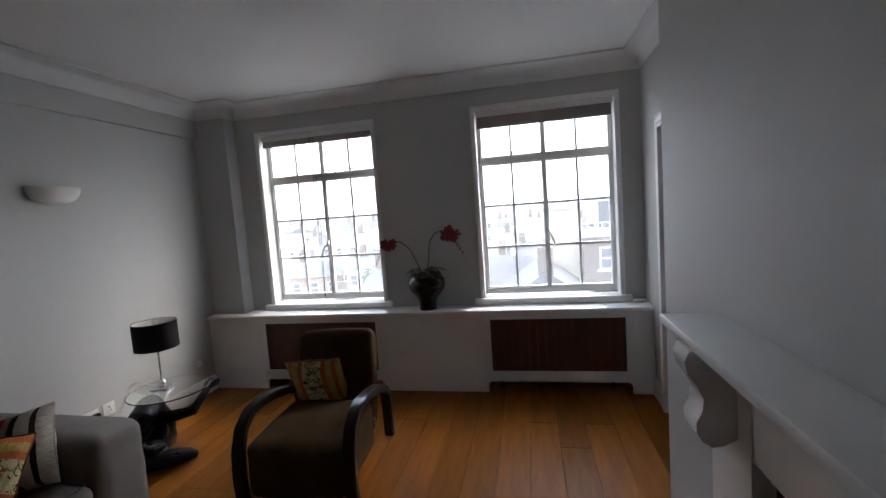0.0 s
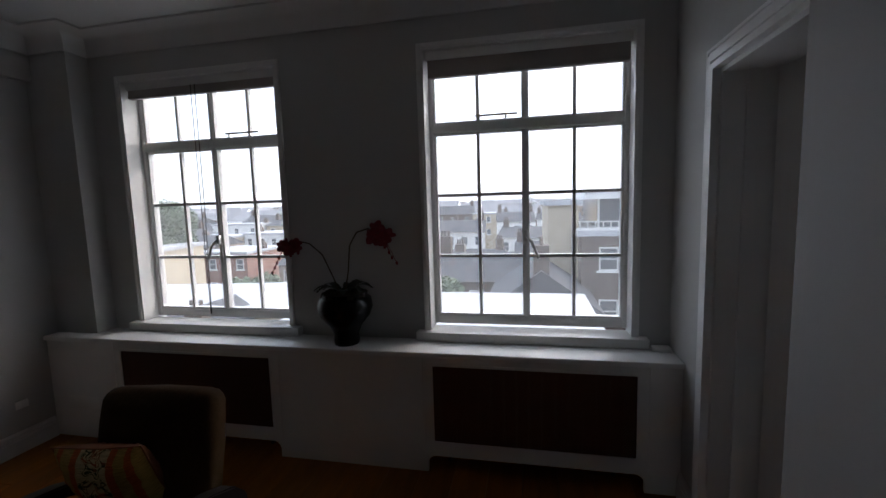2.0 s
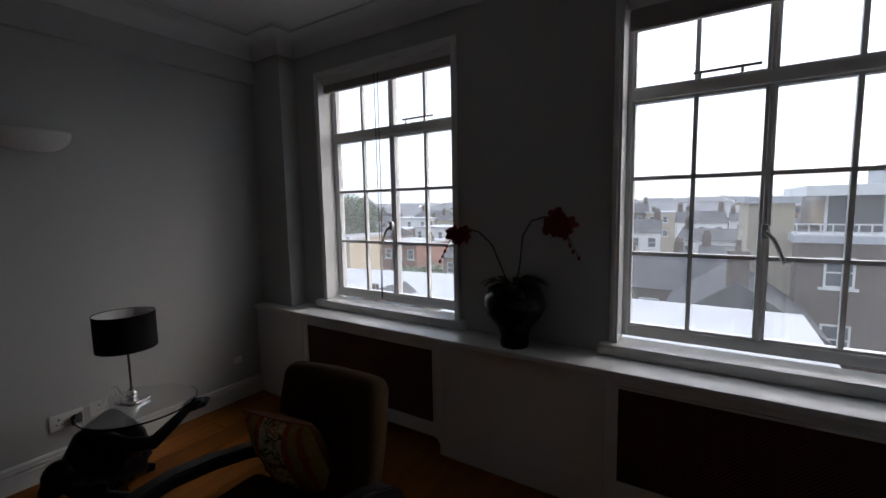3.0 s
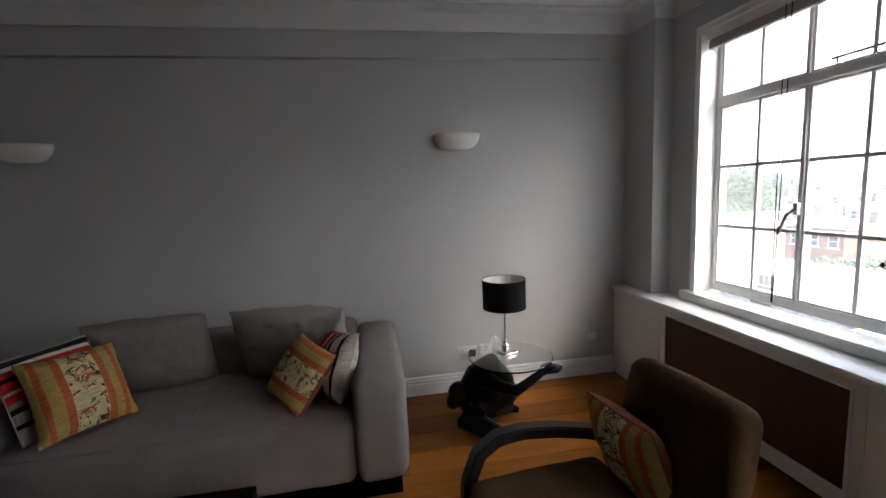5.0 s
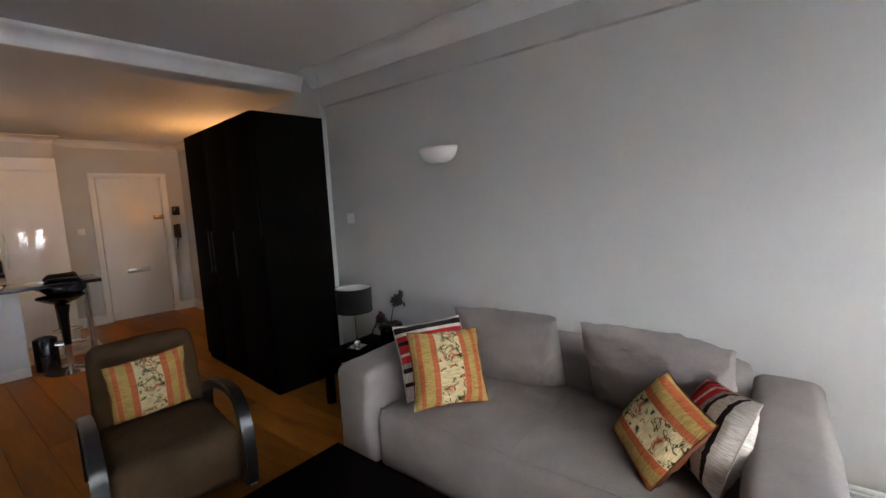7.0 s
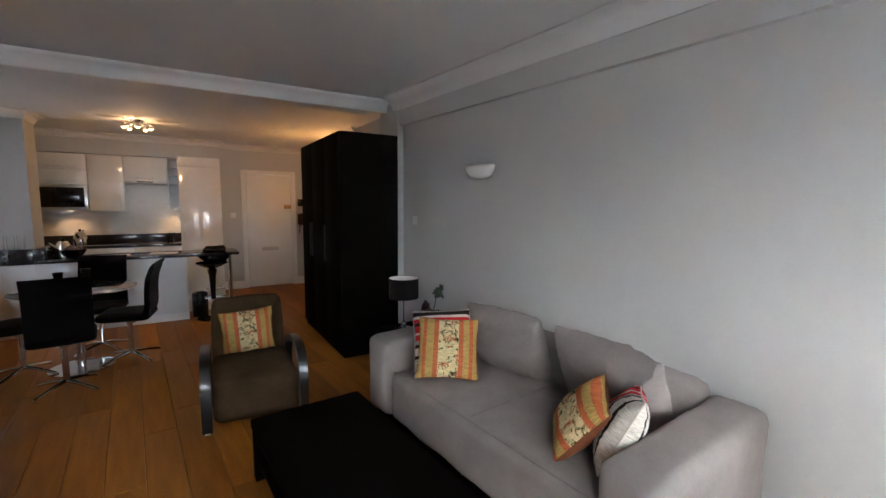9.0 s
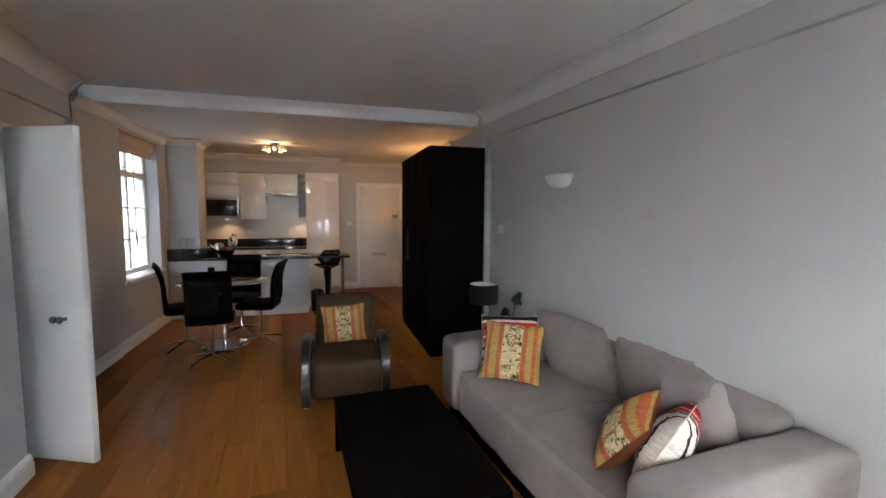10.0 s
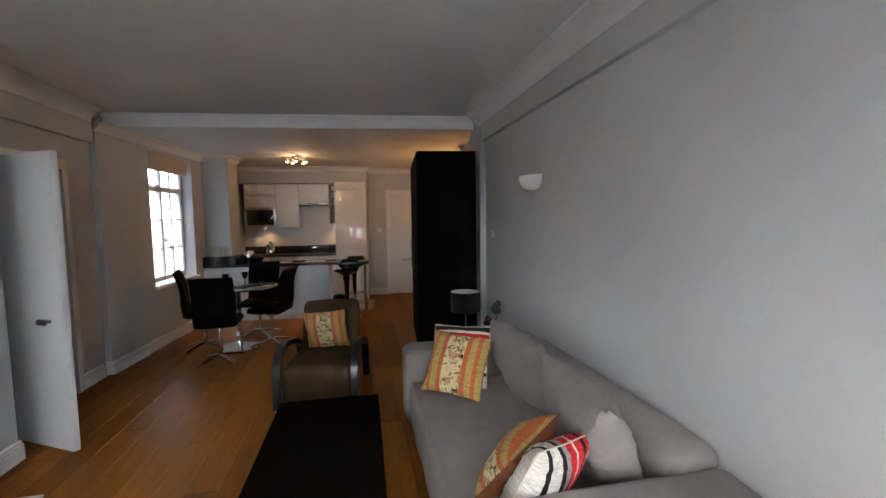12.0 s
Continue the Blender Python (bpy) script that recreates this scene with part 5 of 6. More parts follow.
kettle(K @ pose(3.25, -2.50, 0.857, 0, 0, 30))
kettle(K @ pose(3.30, -3.80, 0.90, 0, 0, 80))
for u, v, s in ((3.15, -2.42, 1.0), (3.30, -2.62, 0.8)):
    ob = thing("fruit_bowl" if s == 1 else "dark_saucepan", "dark round bowl on the bar top" if s == 1 else "dark saucepan on the bar top", "bowl" if s == 1 else "pan", K @ pose(u, v, 0.857))
    bm = bmesh.new()
    lathe(bm, [(0, 0.0), (0.05 * s, 0.0), (0.10 * s, 0.035), (0.135 * s, 0.10 * s), (0.128 * s, 0.10 * s), (0.09 * s, 0.04), (0, 0.012)])
    part("bowl", bm, black_plastic, ob)
    bm = bmesh.new()
    if s == 1:
        for k in range(6):
            ball(bm, 0.05 * math.cos(k * 1.05), 0.05 * math.sin(k * 1.05), 0.085 + 0.02 * (k % 2), 0.04)
        part("fruit", bm, principled("dark_fruit", (0.05, 0.02, 0.012), 0.4, vary=0.3), ob)
    else:
        tube(bm, [(0.10, 0, 0.07), (0.2, 0.03, 0.10), (0.26, 0.04, 0.11)], 0.011)
        part("handle", bm, black_plastic, ob)
for k in range(3):
    ob = thing("drinking_glass", "tall clear drinking glass on the granite ledge", "glass", K @ pose(3.72 - 0.085 * k, -2.24, 0.991), "drinking glasses on the ledge")
    bm = bmesh.new()
    lathe(bm, [(0, 0), (0.028, 0), (0.034, 0.15), (0.032, 0.15), (0.026, 0.006), (0, 0.006)], seg=20)
    part("body", bm, clear_glass, ob)
for k, (u, v, r) in enumerate(((2.75, -2.42, 8), (2.25, -2.45, -6))):
    bm = bmesh.new()
    box(bm, -0.15, -0.105, 0, 0.15, 0.105, 0.006, 0.001)
    solid("magazine", bm, plastic_white, "white printed brochure lying on the bar top", "magazine", K @ pose(u, v, 0.856, 0, 0, r), "brochures on the bar")
for k in range(2):
    bm = bmesh.new()
    lathe(bm, [(0, 0), (0.022, 0), (0.022, 0.10), (0.012, 0.12), (0.012, 0.14), (0, 0.142)], seg=16)
    solid("pepper_mill", bm, black_plastic, "small dark pepper mill on the worktop", "mill", K @ pose(2.15 + 0.07 * k, -3.85, 0.90), "mills on the worktop")


def bar_stool(m, label):
    ob = thing("bar_stool", label, "bar stool", m, "bar stools")
    bm = bmesh.new()
    lathe(bm, [(0, 0.66), (0.05, 0.665), (0.13, 0.70), (0.19, 0.735), (0.185, 0.745), (0.12, 0.715), (0, 0.70)])
    part("seat", bm, black_plastic, ob)
    bm = bmesh.new()
    rows = []
    for i in range(7):
        z, r = 0.74 + 0.16 * i / 6, 0.185 + 0.02 * math.sin(i / 6 * 3.14)
        wd3 = 1.2 - 0.45 * abs(i / 6 - 0.45) * 2
        rows.append([bm.verts.new((r * math.sin(a * wd3), r * math.cos(a * wd3) * 0.95, z)) for a in [(-1 + 2 * k / 12) for k in range(13)]])
    for a, b in zip(rows, rows[1:]):
        for k in range(12):
            bm.faces.new((a[k], a[k + 1], b[k + 1], b[k]))
    bk = part("backrest", bm, black_plastic, ob)
    bk.modifiers.new("thickness", "SOLIDIFY").thickness = 0.014
    bm = bmesh.new()
    lathe(bm, [(0.03, 0.26), (0.034, 0.40), (0.042, 0.56), (0.06, 0.65), (0.0, 0.665)])
    part("housing", bm, black_plastic, ob)
    bm = bmesh.new()
    cyl(bm, 0, 0, 0.02, 0.56, 0.024)
    part("pole", bm, chrome, ob)
    bm = bmesh.new()
    lathe(bm, [(0, 0), (0.20, 0), (0.205, 0.008), (0.06, 0.028), (0.026, 0.05), (0, 0.05)])
    part("base", bm, chrome, ob)
    bm = bmesh.new()
    tube(bm, [(0.024, 0, 0.26), (0.10, 0.02, 0.26), (0.14, 0.10, 0.26), (0.10, 0.17, 0.26), (0, 0.19, 0.26), (-0.10, 0.17, 0.26), (-0.14, 0.10, 0.26), (-0.10, 0.02, 0.26), (-0.024, 0, 0.26)], 0.009, 8)
    part("foot_ring", bm, chrome, ob)
    return ob


bar_stool(K @ pose(1.72, -2.10, 0, 0, 0, 160), "black moulded bar stool on a chrome pole")
bar_stool(K @ pose(1.68, -2.95, 0, 0, 0, 20), "black moulded bar stool behind the bar")
bn = thing("waste_bin", "small round black waste bin", "bin", K @ pose(1.87, -2.32, 0))
bm = bmesh.new()
lathe(bm, [(0, 0), (0.09, 0), (0.095, 0.02), (0.095, 0.29), (0.088, 0.30)])
part("body", bm, black_plastic, bn)
bm = bmesh.new()
lathe(bm, [(0.096, 0.29), (0.09, 0.315), (0.05, 0.335), (0, 0.34)])
part("lid", bm, black_plastic, bn)

# entry phone beside the entrance door
ph = thing("entry_phone", "brown wall telephone with hanging cord beside the door", "telephone", K @ pose(0.135, BW, 1.22))
bm = bmesh.new()
box(bm, -0.045, 0.0, -0.10, 0.045, 0.035, 0.10, 0.01)
part("cradle", bm, suede, ph)
bm = bmesh.new()
tube(bm, [(-0.01, 0.05, -0.10), (-0.01, 0.075, -0.04), (-0.01, 0.075, 0.04), (-0.01, 0.05, 0.10)], [0.026, 0.018, 0.018, 0.026])
part("handset", bm, suede, ph)
bm = bmesh.new()
tube(bm, [(0.0, 0.03, -0.10), (0.02, 0.03, -0.20), (0.03, 0.02, -0.27), (0.01, 0.02, -0.20), (0.02, 0.02, -0.10)], 0.005)
part("cord", bm, suede, ph)
bm = bmesh.new()
box(bm, -0.05, 0, -0.065, 0.05, 0.03, 0.065, 0.006)
solid("alarm_panel", bm, black_plastic, "small dark alarm panel by the door", "alarm panel", K @ pose(0.125, BW, 1.53))
wall_plate("light_switch", "white light switch by the entrance", "light switch", K @ pose(1.27, BW, 1.30, 0, 0, 90), rocker=True)

# ceiling lights
cl = thing("ceiling_spotlight", "chrome ceiling light with five small lit glass shades", "ceiling light", K @ pose(2.43, -2.28, HK))
bm = bmesh.new()
lathe(bm, [(0, -0.03), (0.06, -0.028), (0.075, -0.01), (0.075, 0.0)])
part("ceiling_plate", bm, chrome, cl)
for k in range(5):
    a = 6.283 * k / 5 + 0.4
    ca, sa = math.cos(a), math.sin(a)
    bm = bmesh.new()
    tube(bm, [(0.04 * ca, 0.04 * sa, -0.03), (0.10 * ca, 0.10 * sa, -0.045), (0.14 * ca, 0.14 * sa, -0.06)], 0.006, 8)
    arm = part("arm", bm, chrome, cl)
    bm = bmesh.new()
    lathe(bm, [(0.0, -0.058), (0.022, -0.06), (0.034, -0.10), (0.031, -0.10), (0.02, -0.064), (0, -0.062)], 0.14 * ca, 0.14 * sa, 18)
    part("shade", bm, steel, arm)
    bm = bmesh.new()
    ball(bm, 0.14 * ca, 0.14 * sa, -0.095, 0.024, u=12, v=8)
    part("bulb", bm, lit_bulb, arm, "glowing bulb")
ld = bpy.data.lights.new("ceiling_spotlight_glow", "POINT")
ld.energy, ld.color, ld.shadow_soft_size = 0.115, (1.0, 0.55, 0.24), 0.06
new("ceiling_spotlight_glow", ld).matrix_world = K @ pose(2.43, -2.28, HK - 0.16)

# ---- dining set ----
def dining_chair(m, label):
    """Local: faces -y; high curved back on the +y side, chrome pedestal."""
    ob = thing("dining_chair", label, "chair", m, "chairs round the dining table")
    bm = bmesh.new()
    soft_box(bm, -0.21, -0.22, 0.41, 0.21, 0.20, 0.485, 0.035, 0.01, 8, 31)
    part("seat", bm, black_leather, ob)
    bm = bmesh.new()
    prof = [(0.15, 0.415), (0.20, 0.47), (0.215, 0.56), (0.215, 0.68), (0.23, 0.80), (0.265, 0.90), (0.29, 0.945), (0.262, 0.955), (0.225, 0.91), (0.185, 0.80), (0.17, 0.68), (0.168, 0.56), (0.15, 0.49)]
    a = [bm.verts.new((-0.205, y, z)) for y, z in prof]
    b = [bm.verts.new((0.205, y, z)) for y, z in prof]
    k = len(prof)
    for i in range(k):
        bm.faces.new((a[i], a[(i + 1) % k], b[(i + 1) % k], b[i]))
    h = k - 1
    for i in range(6):
        try:
            bm.faces.new((a[i], a[i + 1], a[h - i - 1], a[h - i])), bm.faces.new((b[h - i], b[h - i - 1], b[i + 1], b[i]))
        except ValueError:
            pass
    bmesh.ops.bevel(bm, geom=list(bm.edges), offset=0.008, segments=2, affect="EDGES")
    part("backrest", bm, black_leather, ob)
    bm = bmesh.new()
    cyl(bm, 0, 0, 0.06, 0.42, 0.022), cyl(bm, 0, 0, 0.36, 0.42, 0.05)
    part("pole", bm, chrome, ob)
    for k in range(4):
        c, s = math.cos(0.785 + 1.571 * k), math.sin(0.785 + 1.571 * k)
        bm = bmesh.new()
        tube(bm, [(0, 0, 0.075), (0.12 * c, 0.12 * s, 0.055), (0.25 * c, 0.25 * s, 0.022), (0.27 * c, 0.27 * s, 0.012)], [0.018, 0.014, 0.012, 0.012], 8)
        part("foot", bm, chrome, ob)
    return ob


dl = "black leather high-backed dining chair on a chrome pedestal"
dining_chair(K @ pose(2.88, -0.26, 0, 0, 0, 8), dl)
dining_chair(K @ pose(2.50, -0.84, 0, 0, 0, 82), dl)
dining_chair(K @ pose(3.26, -0.80, 0, 0, 0, -72), dl + " beside a window")
dining_chair(K @ pose(2.78, -1.30, 0, 0, 0, 176), dl)
dt = thing("dining_table", "round clear glass dining table on a chrome base", "dining table", K @ pose(2.87, -0.80, 0))
bm = bmesh.new()
lathe(bm, [(0.0, 0.728), (0.45, 0.728), (0.455, 0.732), (0.455, 0.736), (0.45, 0.74), (0.0, 0.74)], seg=64)
bmesh.ops.remove_doubles(bm, verts=bm.verts, dist=1e-4)
part("tabletop", bm, table_glass, dt)
bm = bmesh.new()
cyl(bm, 0, 0, 0.02, 0.727, 0.035), cyl(bm, 0, 0, 0.70, 0.727, 0.09)
part("pedestal", bm, chrome, dt)
bm = bmesh.new()
lathe(bm, [(0, 0), (0.24, 0), (0.245, 0.008), (0.06, 0.022), (0, 0.024)])
part("base", bm, chrome, dt)
for x, y in ((0.10, 0.08), (-0.06, -0.10)):
    bm = bmesh.new()
    lathe(bm, [(0, 0), (0.034, 0), (0.034, 0.005), (0.006, 0.01), (0.006, 0.07), (0.03, 0.10), (0.038, 0.16), (0.035, 0.16), (0.026, 0.105), (0, 0.08)], seg=20)
    solid("goblet", bm, dark_glass, "dark stemmed goblet on the dining table", "goblet", K @ pose(2.87 + x, -0.80 + y, 0.741), "goblets on the dining table")
# ---- outside: the town below the windows ----
brick_dark = principled("london_stock_brick", (0.095, 0.072, 0.058), 0.85, vary=0.2, scale=1.2, bump=0.4, bump_scale=14)
# stock brick lightened for distance: aerial haze mixed into the base colour
brick_far = principled("hazed_stock_brick", (0.22, 0.17, 0.135), 0.85, vary=0.2, scale=0.6)
brick_red = principled("red_brick", (0.21, 0.105, 0.075), 0.85, vary=0.2, scale=1.2, bump=0.4, bump_scale=14)
render_cream = principled("cream_render", (0.36, 0.31, 0.23), 0.85, vary=0.1, scale=0.8)
render_white = principled("white_render", (0.60, 0.60, 0.59), 0.8, vary=0.1, scale=0.8)
# the same slate, paled for far roofs to imitate haze in the air
slate_far = principled("hazed_slate", (0.2, 0.2, 0.21), 0.75, spec=0.2, vary=0.25, scale=0.3)
slate = principled("grey_slate", (0.07, 0.072, 0.078), 0.75, spec=0.15, vary=0.25, scale=1.5, bump=0.4, bump_scale=9)
lead_roof = principled("pale_flat_roof", (0.36, 0.37, 0.39), 0.7, vary=0.15, scale=0.5)
flats_render = principled("grey_render", (0.17, 0.175, 0.18), 0.8, vary=0.12, scale=0.8)
window_dark = principled("far_window_glass", (0.08, 0.09, 0.10), 0.15, vary=0.1)
street = principled("asphalt_and_yards", (0.16, 0.155, 0.14), 0.9, vary=0.3, scale=0.05)
foliage = principled("far_foliage", (0.10, 0.135, 0.075), 0.8, vary=0.35, scale=2.5)
bark = principled("bark", (0.07, 0.05, 0.035), 0.9, vary=0.3)

def rise(d):
    return -15 + 15.0 * min(1.0, d / 650.0) ** 1.1

bm = bmesh.new()
rings = []
for d in (4, 20, 60, 120, 220, 350, 500, 650, 1200, 2500, 4800):
    rings.append([bm.verts.new((d * math.cos(6.28318 * k / 48), 4.5 + d * math.sin(6.28318 * k / 48), rise(d))) for k in range(48)])
for a, b in zip(rings, rings[1:]):
    for k in range(48):
        bm.faces.new((a[k], a[(k + 1) % 48], b[(k + 1) % 48], b[k]))
bm.faces.new(rings[0][::-1])
solid("ground", bm, street, "street level far below the windows", "ground", kind="structure")


def house(x, y, turn, w, d, top, walls, pitch=1.8, chimneys=1, storeys=3, cols=3, label="terraced brick house with a slate roof", flat=False, front=1, base=None, windows=True):
    ob = thing("house", label, "house", pose(x, y, 0, 0, 0, turn), "houses seen from the windows")
    z0 = (rise(math.hypot(x, y)) - 0.5) if base is None else base
    bm = bmesh.new()
    box(bm, -w / 2, -d / 2, z0, w / 2, d / 2, top)
    part("wall", bm, walls, ob, smooth=False)
    bm = bmesh.new()
    if flat:
        box(bm, -w / 2 - 0.2, -d / 2 - 0.2, top, w / 2 + 0.2, d / 2 + 0.2, top + 0.3)
        part("roof", bm, lead_roof, ob, smooth=False)
    else:
        prof = [(-d / 2 - 0.3, top), (d / 2 + 0.3, top), (0, top + pitch)]
        a, b = [bm.verts.new((-w / 2 - 0.15, q, z)) for q, z in prof], [bm.verts.new((w / 2 + 0.15, q, z)) for q, z in prof]
        bm.faces.new(a), bm.faces.new(b[::-1])
        for i in range(3):
            bm.faces.new((a[i], b[i], b[(i + 1) % 3], a[(i + 1) % 3]))
        part("roof", bm, slate, ob, smooth=False)
    for c in range(chimneys):
        bm = bmesh.new()
        cx = -w / 2 + 0.5 + c * (w - 1.0)
        box(bm, cx - 0.4, -0.35, top, cx + 0.4, 0.35, top + (0 if flat else pitch) + 1.1)
        for k in range(3):
            cyl(bm, cx - 0.22 + 0.22 * k, 0, top + (0 if flat else pitch) + 1.1, top + (0 if flat else pitch) + 1.5, 0.09, seg=8)
        part("chimney", bm, brick_dark, ob, smooth=False)
    if windows:
        for s in range(storeys):
            for c in range(cols):
                wx, wz = -w / 2 + w * (c + 0.5) / cols, top - 1.9 - 2.9 * s
                wn2 = new("window")
                wn2.parent = ob
                bm = bmesh.new()
                for e0, e1, f0, f1 in ((-0.5, -0.42, 0, 1.3), (0.42, 0.5, 0, 1.3), (-0.42, 0.42, 0, 0.08), (-0.42, 0.42, 1.22, 1.3), (-0.42, 0.42, 0.62, 0.68), (-0.65, 0.65, -0.12, 0)):
                    box(bm, wx + e0, -d / 2 - 0.06, wz + f0, wx + e1, -d / 2 + 0.03, wz + f1)
                part("frame", bm, render_white, wn2, smooth=False)
                bm = bmesh.new()
                box(bm, wx - 0.42, -d / 2 - 0.02, wz + 0.08, wx + 0.42, -d / 2 - 0.005, wz + 1.22)
                part("pane", bm, window_dark, wn2, smooth=False)
    return ob


# the brick block with a white top storey, to the side
house(11.96, 30.5, 0, 17, 9, -0.5, brick_dark, flat=True, chimneys=0, storeys=4, cols=6, label="brick apartment block with stone window sills")
pt = thing("penthouse", "white glazed penthouse storey with a railed terrace", "building", pose(11.96, 30.5, 0))
part("terrace", box(bmesh.new(), -8.6, -4.6, -0.19, 8.6, 4.6, -0.12), render_white, pt, smooth=False)
part("wall", box(bmesh.new(), -7.4, -2.6, -0.12, 8.3, 4.2, 1.5), window_dark, pt, "dark full-height glazing", smooth=False)
part("roof", box(bmesh.new(), -8.2, -3.6, 1.5, 8.7, 4.7, 1.95), render_white, pt, smooth=False)
part("roof_plant", box(bmesh.new(), -5.2, -1.0, 1.95, -2.6, 1.5, 2.9), lead_roof, pt, smooth=False)
for k in range(9):
    part("glazing_bar", box(bmesh.new(), -7.4 + 1.95 * k, -2.7, -0.12, -7.3 + 1.95 * k, -2.6, 1.5), render_white, pt, smooth=False)
rl = part("railing", box(bmesh.new(), -8.6, -4.6, 0.26, 8.6, -4.54, 0.32), render_white, pt, smooth=False)
for k in range(44):
    part("baluster", box(bmesh.new(), -8.6 + 0.395 * k, -4.59, -0.12, -8.55 + 0.395 * k, -4.55, 0.26), render_white, rl, smooth=False)
house(2.6, 33.5, 0, 1.75, 12, 1.2, render_cream, flat=True, chimneys=0, windows=False, label="tall cream rendered side wall of a block")
# flat pale roof close below the windows, and slate gables past it
ob = house(-1.6, 12.2, 0, 7.4, 5, -1.62, lead_roof, flat=True, chimneys=0, windows=False, label="pale flat roof just below the windows")
for x, y, t2, w, top, p in ((1.2, 24.5, 90, 7, -3.5, 1.9), (-2.6, 31, 0, 6, -3.4, 1.5), (-7.5, 25, 0, 8, -5.0, 1.6), (-11.5, 19, 12, 7, -5.6, 1.5), (-16.5, 20, 90, 7, -5.2, 1.7)):
    house(x, y, t2, w, 4.8 if t2 == 90 else 6, top, brick_dark, p, 1, 2, 3, windows=t2 != 90)
house(-20, 26, 8, 14, 8, -4.4, render_cream, flat=True, chimneys=0, storeys=2, cols=5, label="low building with a pale flat roof")
house(-33, 34, 10, 6, 6, -1.8, render_cream, flat=True, chimneys=1, storeys=3, cols=2, label="tall narrow brick building")
house(-9, 37, -4, 9, 7, -4.8, render_cream, 1.8, 2, 2, 4)
rnd = random.Random(5)
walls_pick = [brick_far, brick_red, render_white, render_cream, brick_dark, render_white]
for row, yy in enumerate((52, 68, 86, 108)):
    for k in range(11 + 2 * row):
        xx = -yy * 1.25 + k * yy * 1.9 / (10 + 2 * row) + rnd.uniform(-2, 2)
        w = rnd.uniform(7, 11)
        house(xx, yy + rnd.uniform(-3, 3), rnd.choice((0, 0, -7, 6, 90)), w, rnd.uniform(7, 9), rnd.uniform(-5.2, -3.2) + row * 0.75, rnd.choice(walls_pick), rnd.uniform(1.2, 2.2), rnd.choice((1, 2, 2)), 2 if row > 1 else 3, 3 if row > 1 else 4, flat=rnd.random() < 0.25)

# far terraces, past counting
def far_houses(name, material_walls, material_roof, n, seed, label):
    r = random.Random(seed)
    vs, fs, mi = [], [], []
    for _ in range(n):
        d = 130 + 900 * r.random() ** 1.6
        a = r.uniform(-1.05, 1.0)
        x, y = d * math.sin(a), 4.5 + d * math.cos(a)
        w, dp, h, p = r.uniform(8, 30), r.uniform(7, 10), r.uniform(7, 12), r.uniform(1.5, 3)
        t = r.choice((0, 0, 0.15, -0.2, 1.5))
        base = rise(d) - 1
        top = min(base + h, -0.6 + d * 0.0035)
        c, s = math.cos(t), math.sin(t)
        k = len(vs)
        for px, py, pz in ((-w, -dp, base), (w, -dp, base), (w, dp, base), (-w, dp, base), (-w, -dp, top), (w, -dp, top), (w, dp, top), (-w, dp, top), (-w, 0, top + p), (w, 0, top + p)):
            vs.append((x + (px * c - py * s) / 2, y + (px * s + py * c) / 2, pz))
        fs += [(k, k + 1, k + 5, k + 4), (k + 1, k + 2, k + 6, k + 5), (k + 2, k + 3, k + 7, k + 6), (k + 3, k, k + 4, k + 7), (k + 4, k + 7, k + 8), (k + 5, k + 9, k + 6), (k + 4, k + 8, k + 9, k + 5), (k + 7, k + 6, k + 9, k + 8)]
        mi += [0] * 6 + [1] * 2
        for j in range(int(w / 3)):
            for st2 in range(3):
                wx = -w + (j + 0.5) * 6 * 1.0
                if wx > w - 2:
                    continue
                q = len(vs)
                zz = top - 2.0 - 3 * st2
                for px, pz in ((wx - 1, zz), (wx + 1, zz), (wx + 1, zz + 1.5), (wx - 1, zz + 1.5)):
                    vs.append((x + (px * c + (dp + 0.2) * s) / 2, y + (px * s - (dp + 0.2) * c) / 2, pz))
                fs.append((q, q + 1, q + 2, q + 3))
                mi.append(2)
    me = bpy.data.meshes.new(name)
    me.from_pydata(vs, [], fs)
    for m in (material_walls, material_roof, window_dark):
        me.materials.append(m)
    me.polygons.foreach_set("material_index", mi)
    return tagged(new(name, me), label, "houses", kind="stuff")


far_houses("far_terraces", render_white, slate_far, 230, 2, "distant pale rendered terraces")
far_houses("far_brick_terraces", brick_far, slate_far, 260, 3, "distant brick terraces")


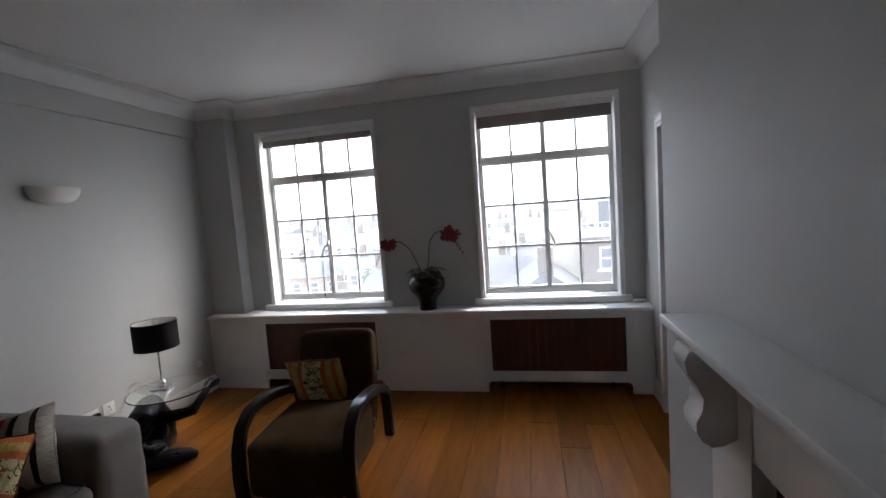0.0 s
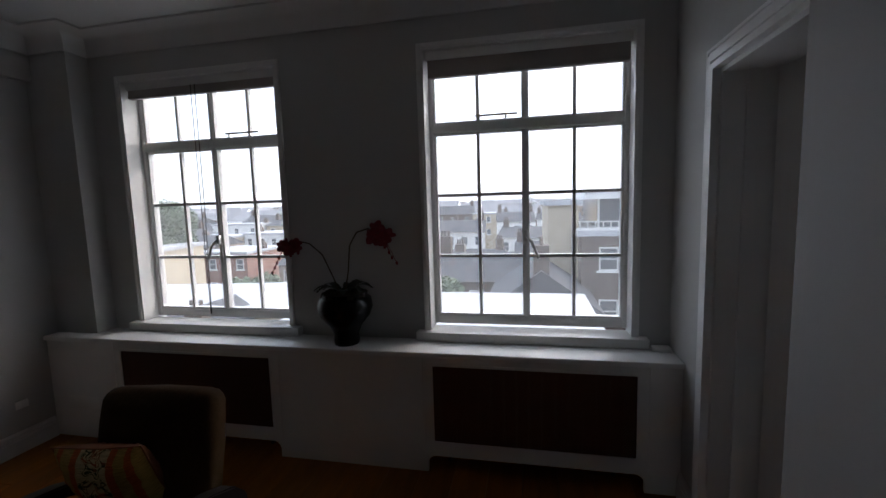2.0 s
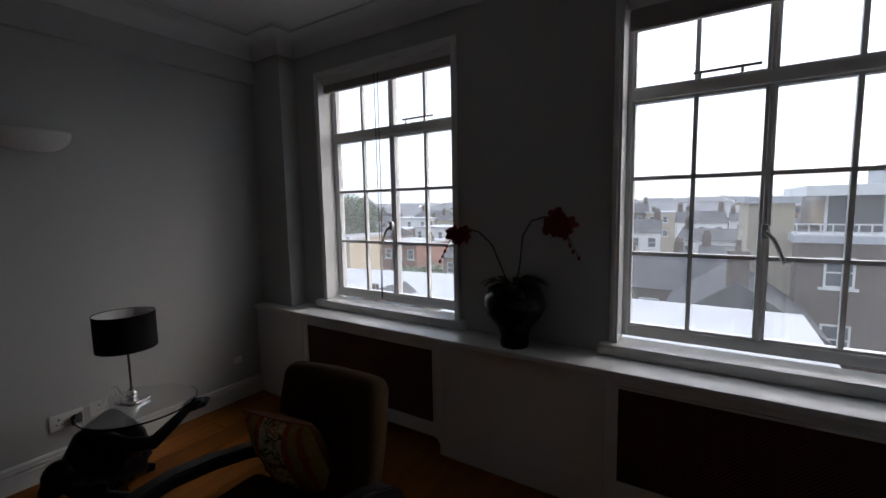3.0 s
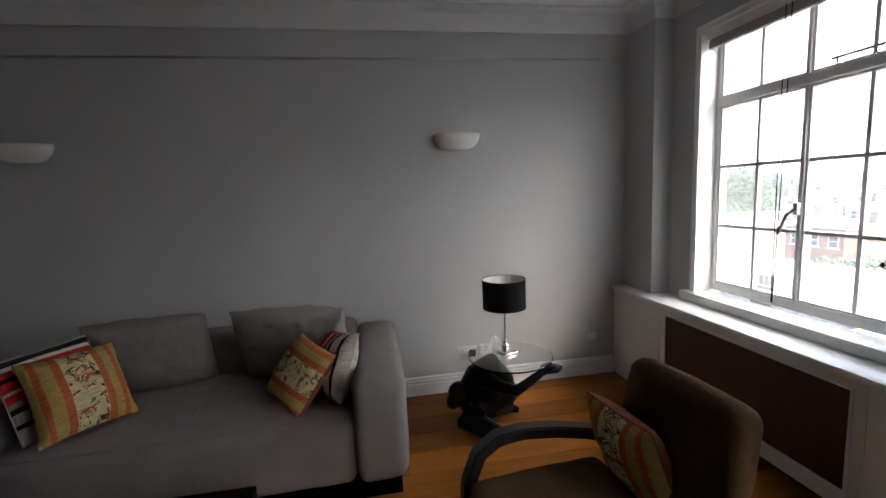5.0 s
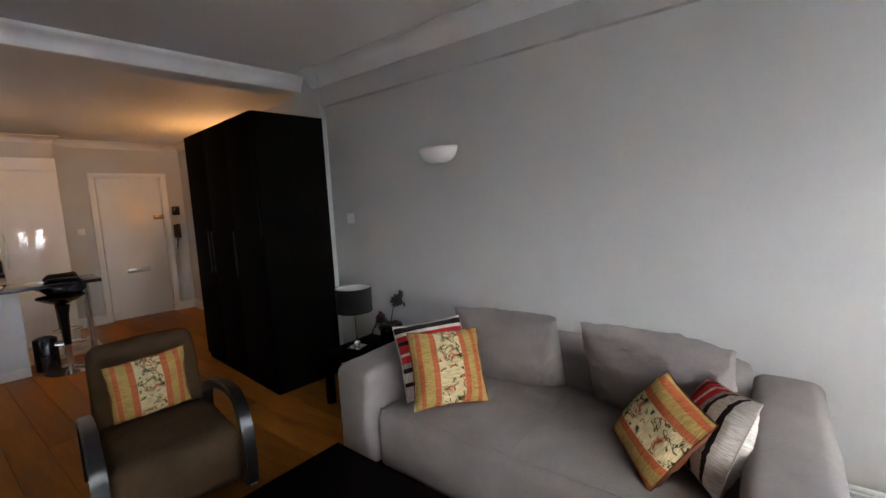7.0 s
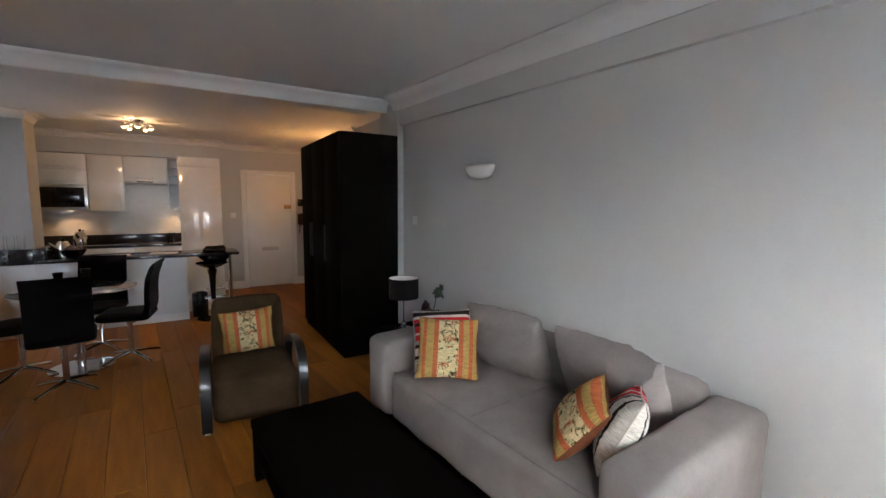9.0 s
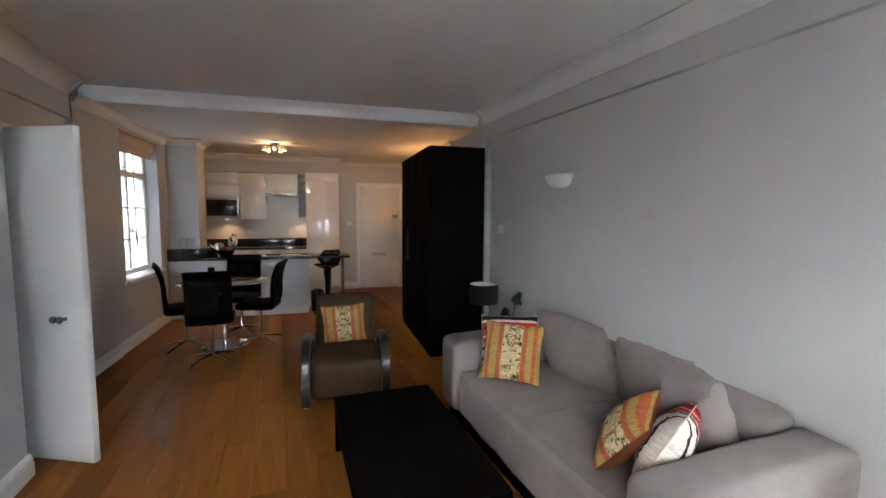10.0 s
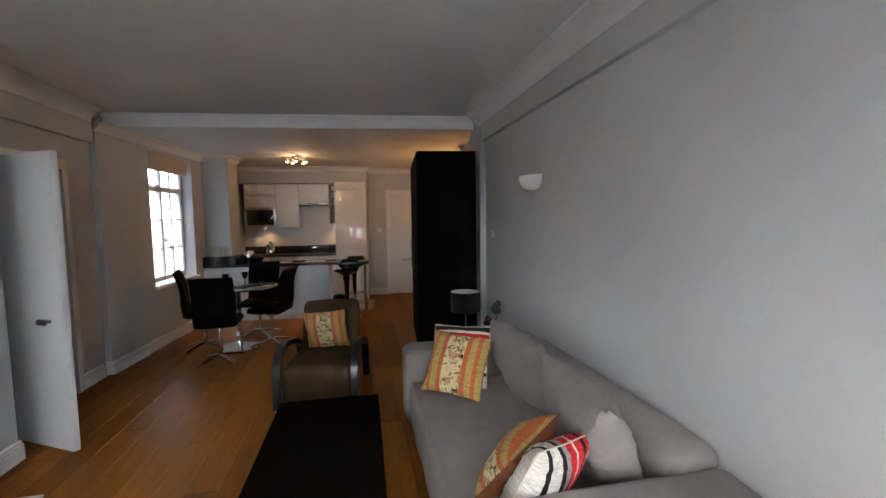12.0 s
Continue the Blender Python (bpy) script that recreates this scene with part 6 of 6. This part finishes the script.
def tree(x, y, base, height, spread, seed, n=420):
    r = random.Random(seed)
    ob = thing("tree", "leafy green tree between the houses", "tree", pose(x, y, 0), "trees seen from the windows")
    bm = bmesh.new()
    th = base + height * 0.45
    tube(bm, [(0, 0, base), (0.1, 0, base + height * 0.25), (0.0, 0.1, th)], [0.35, 0.28, 0.2], 8)
    tips = []
    for k in range(9):
        a, u = 0.7 * k, r.uniform(0.35, 0.95)
        tip = (spread * u * math.cos(a) * 0.7, spread * u * math.sin(a) * 0.7, base + height * r.uniform(0.55, 0.92))
        tube(bm, [(0, 0, th - r.uniform(0, 1.5)), (tip[0] * 0.45, tip[1] * 0.45, (th + tip[2]) / 2), tip], [0.13, 0.09, 0.04], 6)
        tips.append(tip)
    part("trunk", bm, bark, ob)
    vs, fs = [], []
    for k in range(n * 55):
        t = r.choice(tips)
        rad = spread * 0.37
        p = Vector((r.gauss(0, 1), r.gauss(0, 1), r.gauss(0, 0.8)))
        p = p.normalized() * rad * r.random() ** 0.4 + Vector(t)
        u, v = Vector((r.uniform(-1, 1), r.uniform(-1, 1), r.uniform(-1, 1))).normalized(), Vector((r.uniform(-1, 1), r.uniform(-1, 1), r.uniform(-0.4, 0.4))).normalized()
        s = r.uniform(0.09, 0.20)
        q = len(vs)
        vs += [tuple(p + u * s), tuple(p + v * s * 0.7), tuple(p - u * s), tuple(p - v * s * 0.7)]
        fs.append((q, q + 1, q + 2, q + 3))
    me = bpy.data.meshes.new("crown")
    me.from_pydata(vs, [], fs)
    me.materials.append(foliage)
    c = tagged(new("crown", me), kind="stuff")
    c.parent = ob


tree(-35, 36, -14.5, 17.8, 5.4, 1)
tree(-41, 37, -14.5, 17.0, 5.4, 2)
tree(-2.5, 18.6, -15, 13.7, 2.2, 3, 260)
tree(-12, 27, -15, 11.5, 3.2, 7, 260)
tree(-22, 33, -14.5, 10.5, 3.4, 8, 300)
tree(-6, 42, -14, 10.5, 3.6, 9, 220)
tree(-14, 46, -14, 10, 4.5, 4, 260)
tree(-23, 60, -13.5, 10, 5, 5, 260)
tree(8, 58, -13.5, 9, 4, 6, 260)
# woods between the far terraces, past counting
r2 = random.Random(21)
vs, fs = [], []
for _ in range(150):
    d, a = 120 + 700 * r2.random() ** 1.4, r2.uniform(-1.0, 0.95)
    cx, cy, size = d * math.sin(a), 4.5 + d * math.cos(a), r2.uniform(3, 6)
    mid = min(rise(d) + size * 1.5, -1.0 + d * 0.003)
    for _ in range(150):
        p = Vector((r2.gauss(0, 1), r2.gauss(0, 1), r2.gauss(0, 0.8))).normalized() * size * r2.random() ** 0.35 * (0.75 + 0.5 * r2.random()) + Vector((cx, cy, mid))
        u, v = Vector((r2.uniform(-1, 1), r2.uniform(-1, 1), r2.uniform(-1, 1))).normalized(), Vector((r2.uniform(-1, 1), r2.uniform(-1, 1), r2.uniform(-0.5, 0.5))).normalized()
        q = len(vs)
        vs += [tuple(p + u * 0.7), tuple(p + v * 0.5), tuple(p - u * 0.7), tuple(p - v * 0.5)]
        fs.append((q, q + 1, q + 2, q + 3))
me = bpy.data.meshes.new("far_trees")
me.from_pydata(vs, [], fs)
me.materials.append(foliage)
tagged(new("far_trees", me), "distant trees between the terraces", "trees", kind="stuff")
# the neighbouring wall seen from the dining window
ob = house(12.5, -4, 90, 30, 8, 13.5, flats_render, flat=True, chimneys=0, storeys=6, cols=8, label="pale block of flats across the side street", base=-15.5)
# ---- oak floor, plank by plank ----
floor = thing("floor", "warm oiled oak plank floor", "floor", kind="structure")
bm = bmesh.new()
box(bm, -3.1, -5.9, -0.12, 2.7, 4.5, -0.016)
box(bm, 2.7, 2.2, -0.12, 3.6, 4.6, -0.016)
part("subfloor", bm, dark_screed, floor, smooth=False)
rnd = random.Random(11)
PW = 0.185
shapes = {}
x = -2.83
while x < 2.0:
    mid_x = x + PW / 2
    if mid_x < -2.44:
        spans = [(-5.5, -1.42)]
    elif mid_x < 1.46:
        spans = [(-5.5, 4.2)]
    else:
        spans = [(-1.1, 0.1), (2.4, 4.4)]
    for y, end in spans:
        first = True
        while y < end - 0.05:
            ln = rnd.choice((1.2, 1.5, 1.8, 2.1)) if not first else rnd.choice((0.6, 0.9, 1.2, 1.5, 1.8, 2.1))
            first = False
            ln = round(min(ln, end - y), 3)
            if ln not in shapes:
                bm = bmesh.new()
                a, b = PW / 2 - 0.0008, ln / 2 - 0.0008
                ring4 = ((-1, -1), (1, -1), (1, 1), (-1, 1))
                lo = [bm.verts.new((sx * a, sy * b, -0.016)) for sx, sy in ring4]
                mid = [bm.verts.new((sx * a, sy * b, -0.0018)) for sx, sy in ring4]
                top = [bm.verts.new((sx * (a - 0.0018), sy * (b - 0.0018), 0)) for sx, sy in ring4]
                for p, q in ((lo, mid), (mid, top)):
                    for k in range(4):
                        bm.faces.new((p[k], p[(k + 1) % 4], q[(k + 1) % 4], q[k]))
                bm.faces.new(top)
                shapes[ln] = mesh_of("plank", bm, oak)
            pk = new("plank", shapes[ln])
            pk.parent = floor
            pk.location = (mid_x, y + ln / 2, 0)
            y += ln
    x += PW

# pale tiles between the worktop runs
kf = thing("floor_kitchen_tiles", "beige ceramic tile floor between the worktops", "floor", K, kind="structure")
part("grout", box(bmesh.new(), 1.36, -3.48, -0.002, 3.455, -2.62, 0.003), grout, kf, smooth=False)
tm = mesh_of("tile", box(bmesh.new(), -0.148, -0.141, 0.003, 0.148, 0.141, 0.007, 0.0015), floor_tile)
for i in range(7):
    for j in range(3):
        tl = new("tile", tm)
        tl.parent = kf
        tl.location = (1.51 + i * 0.299, -3.335 + j * 0.286, 0)
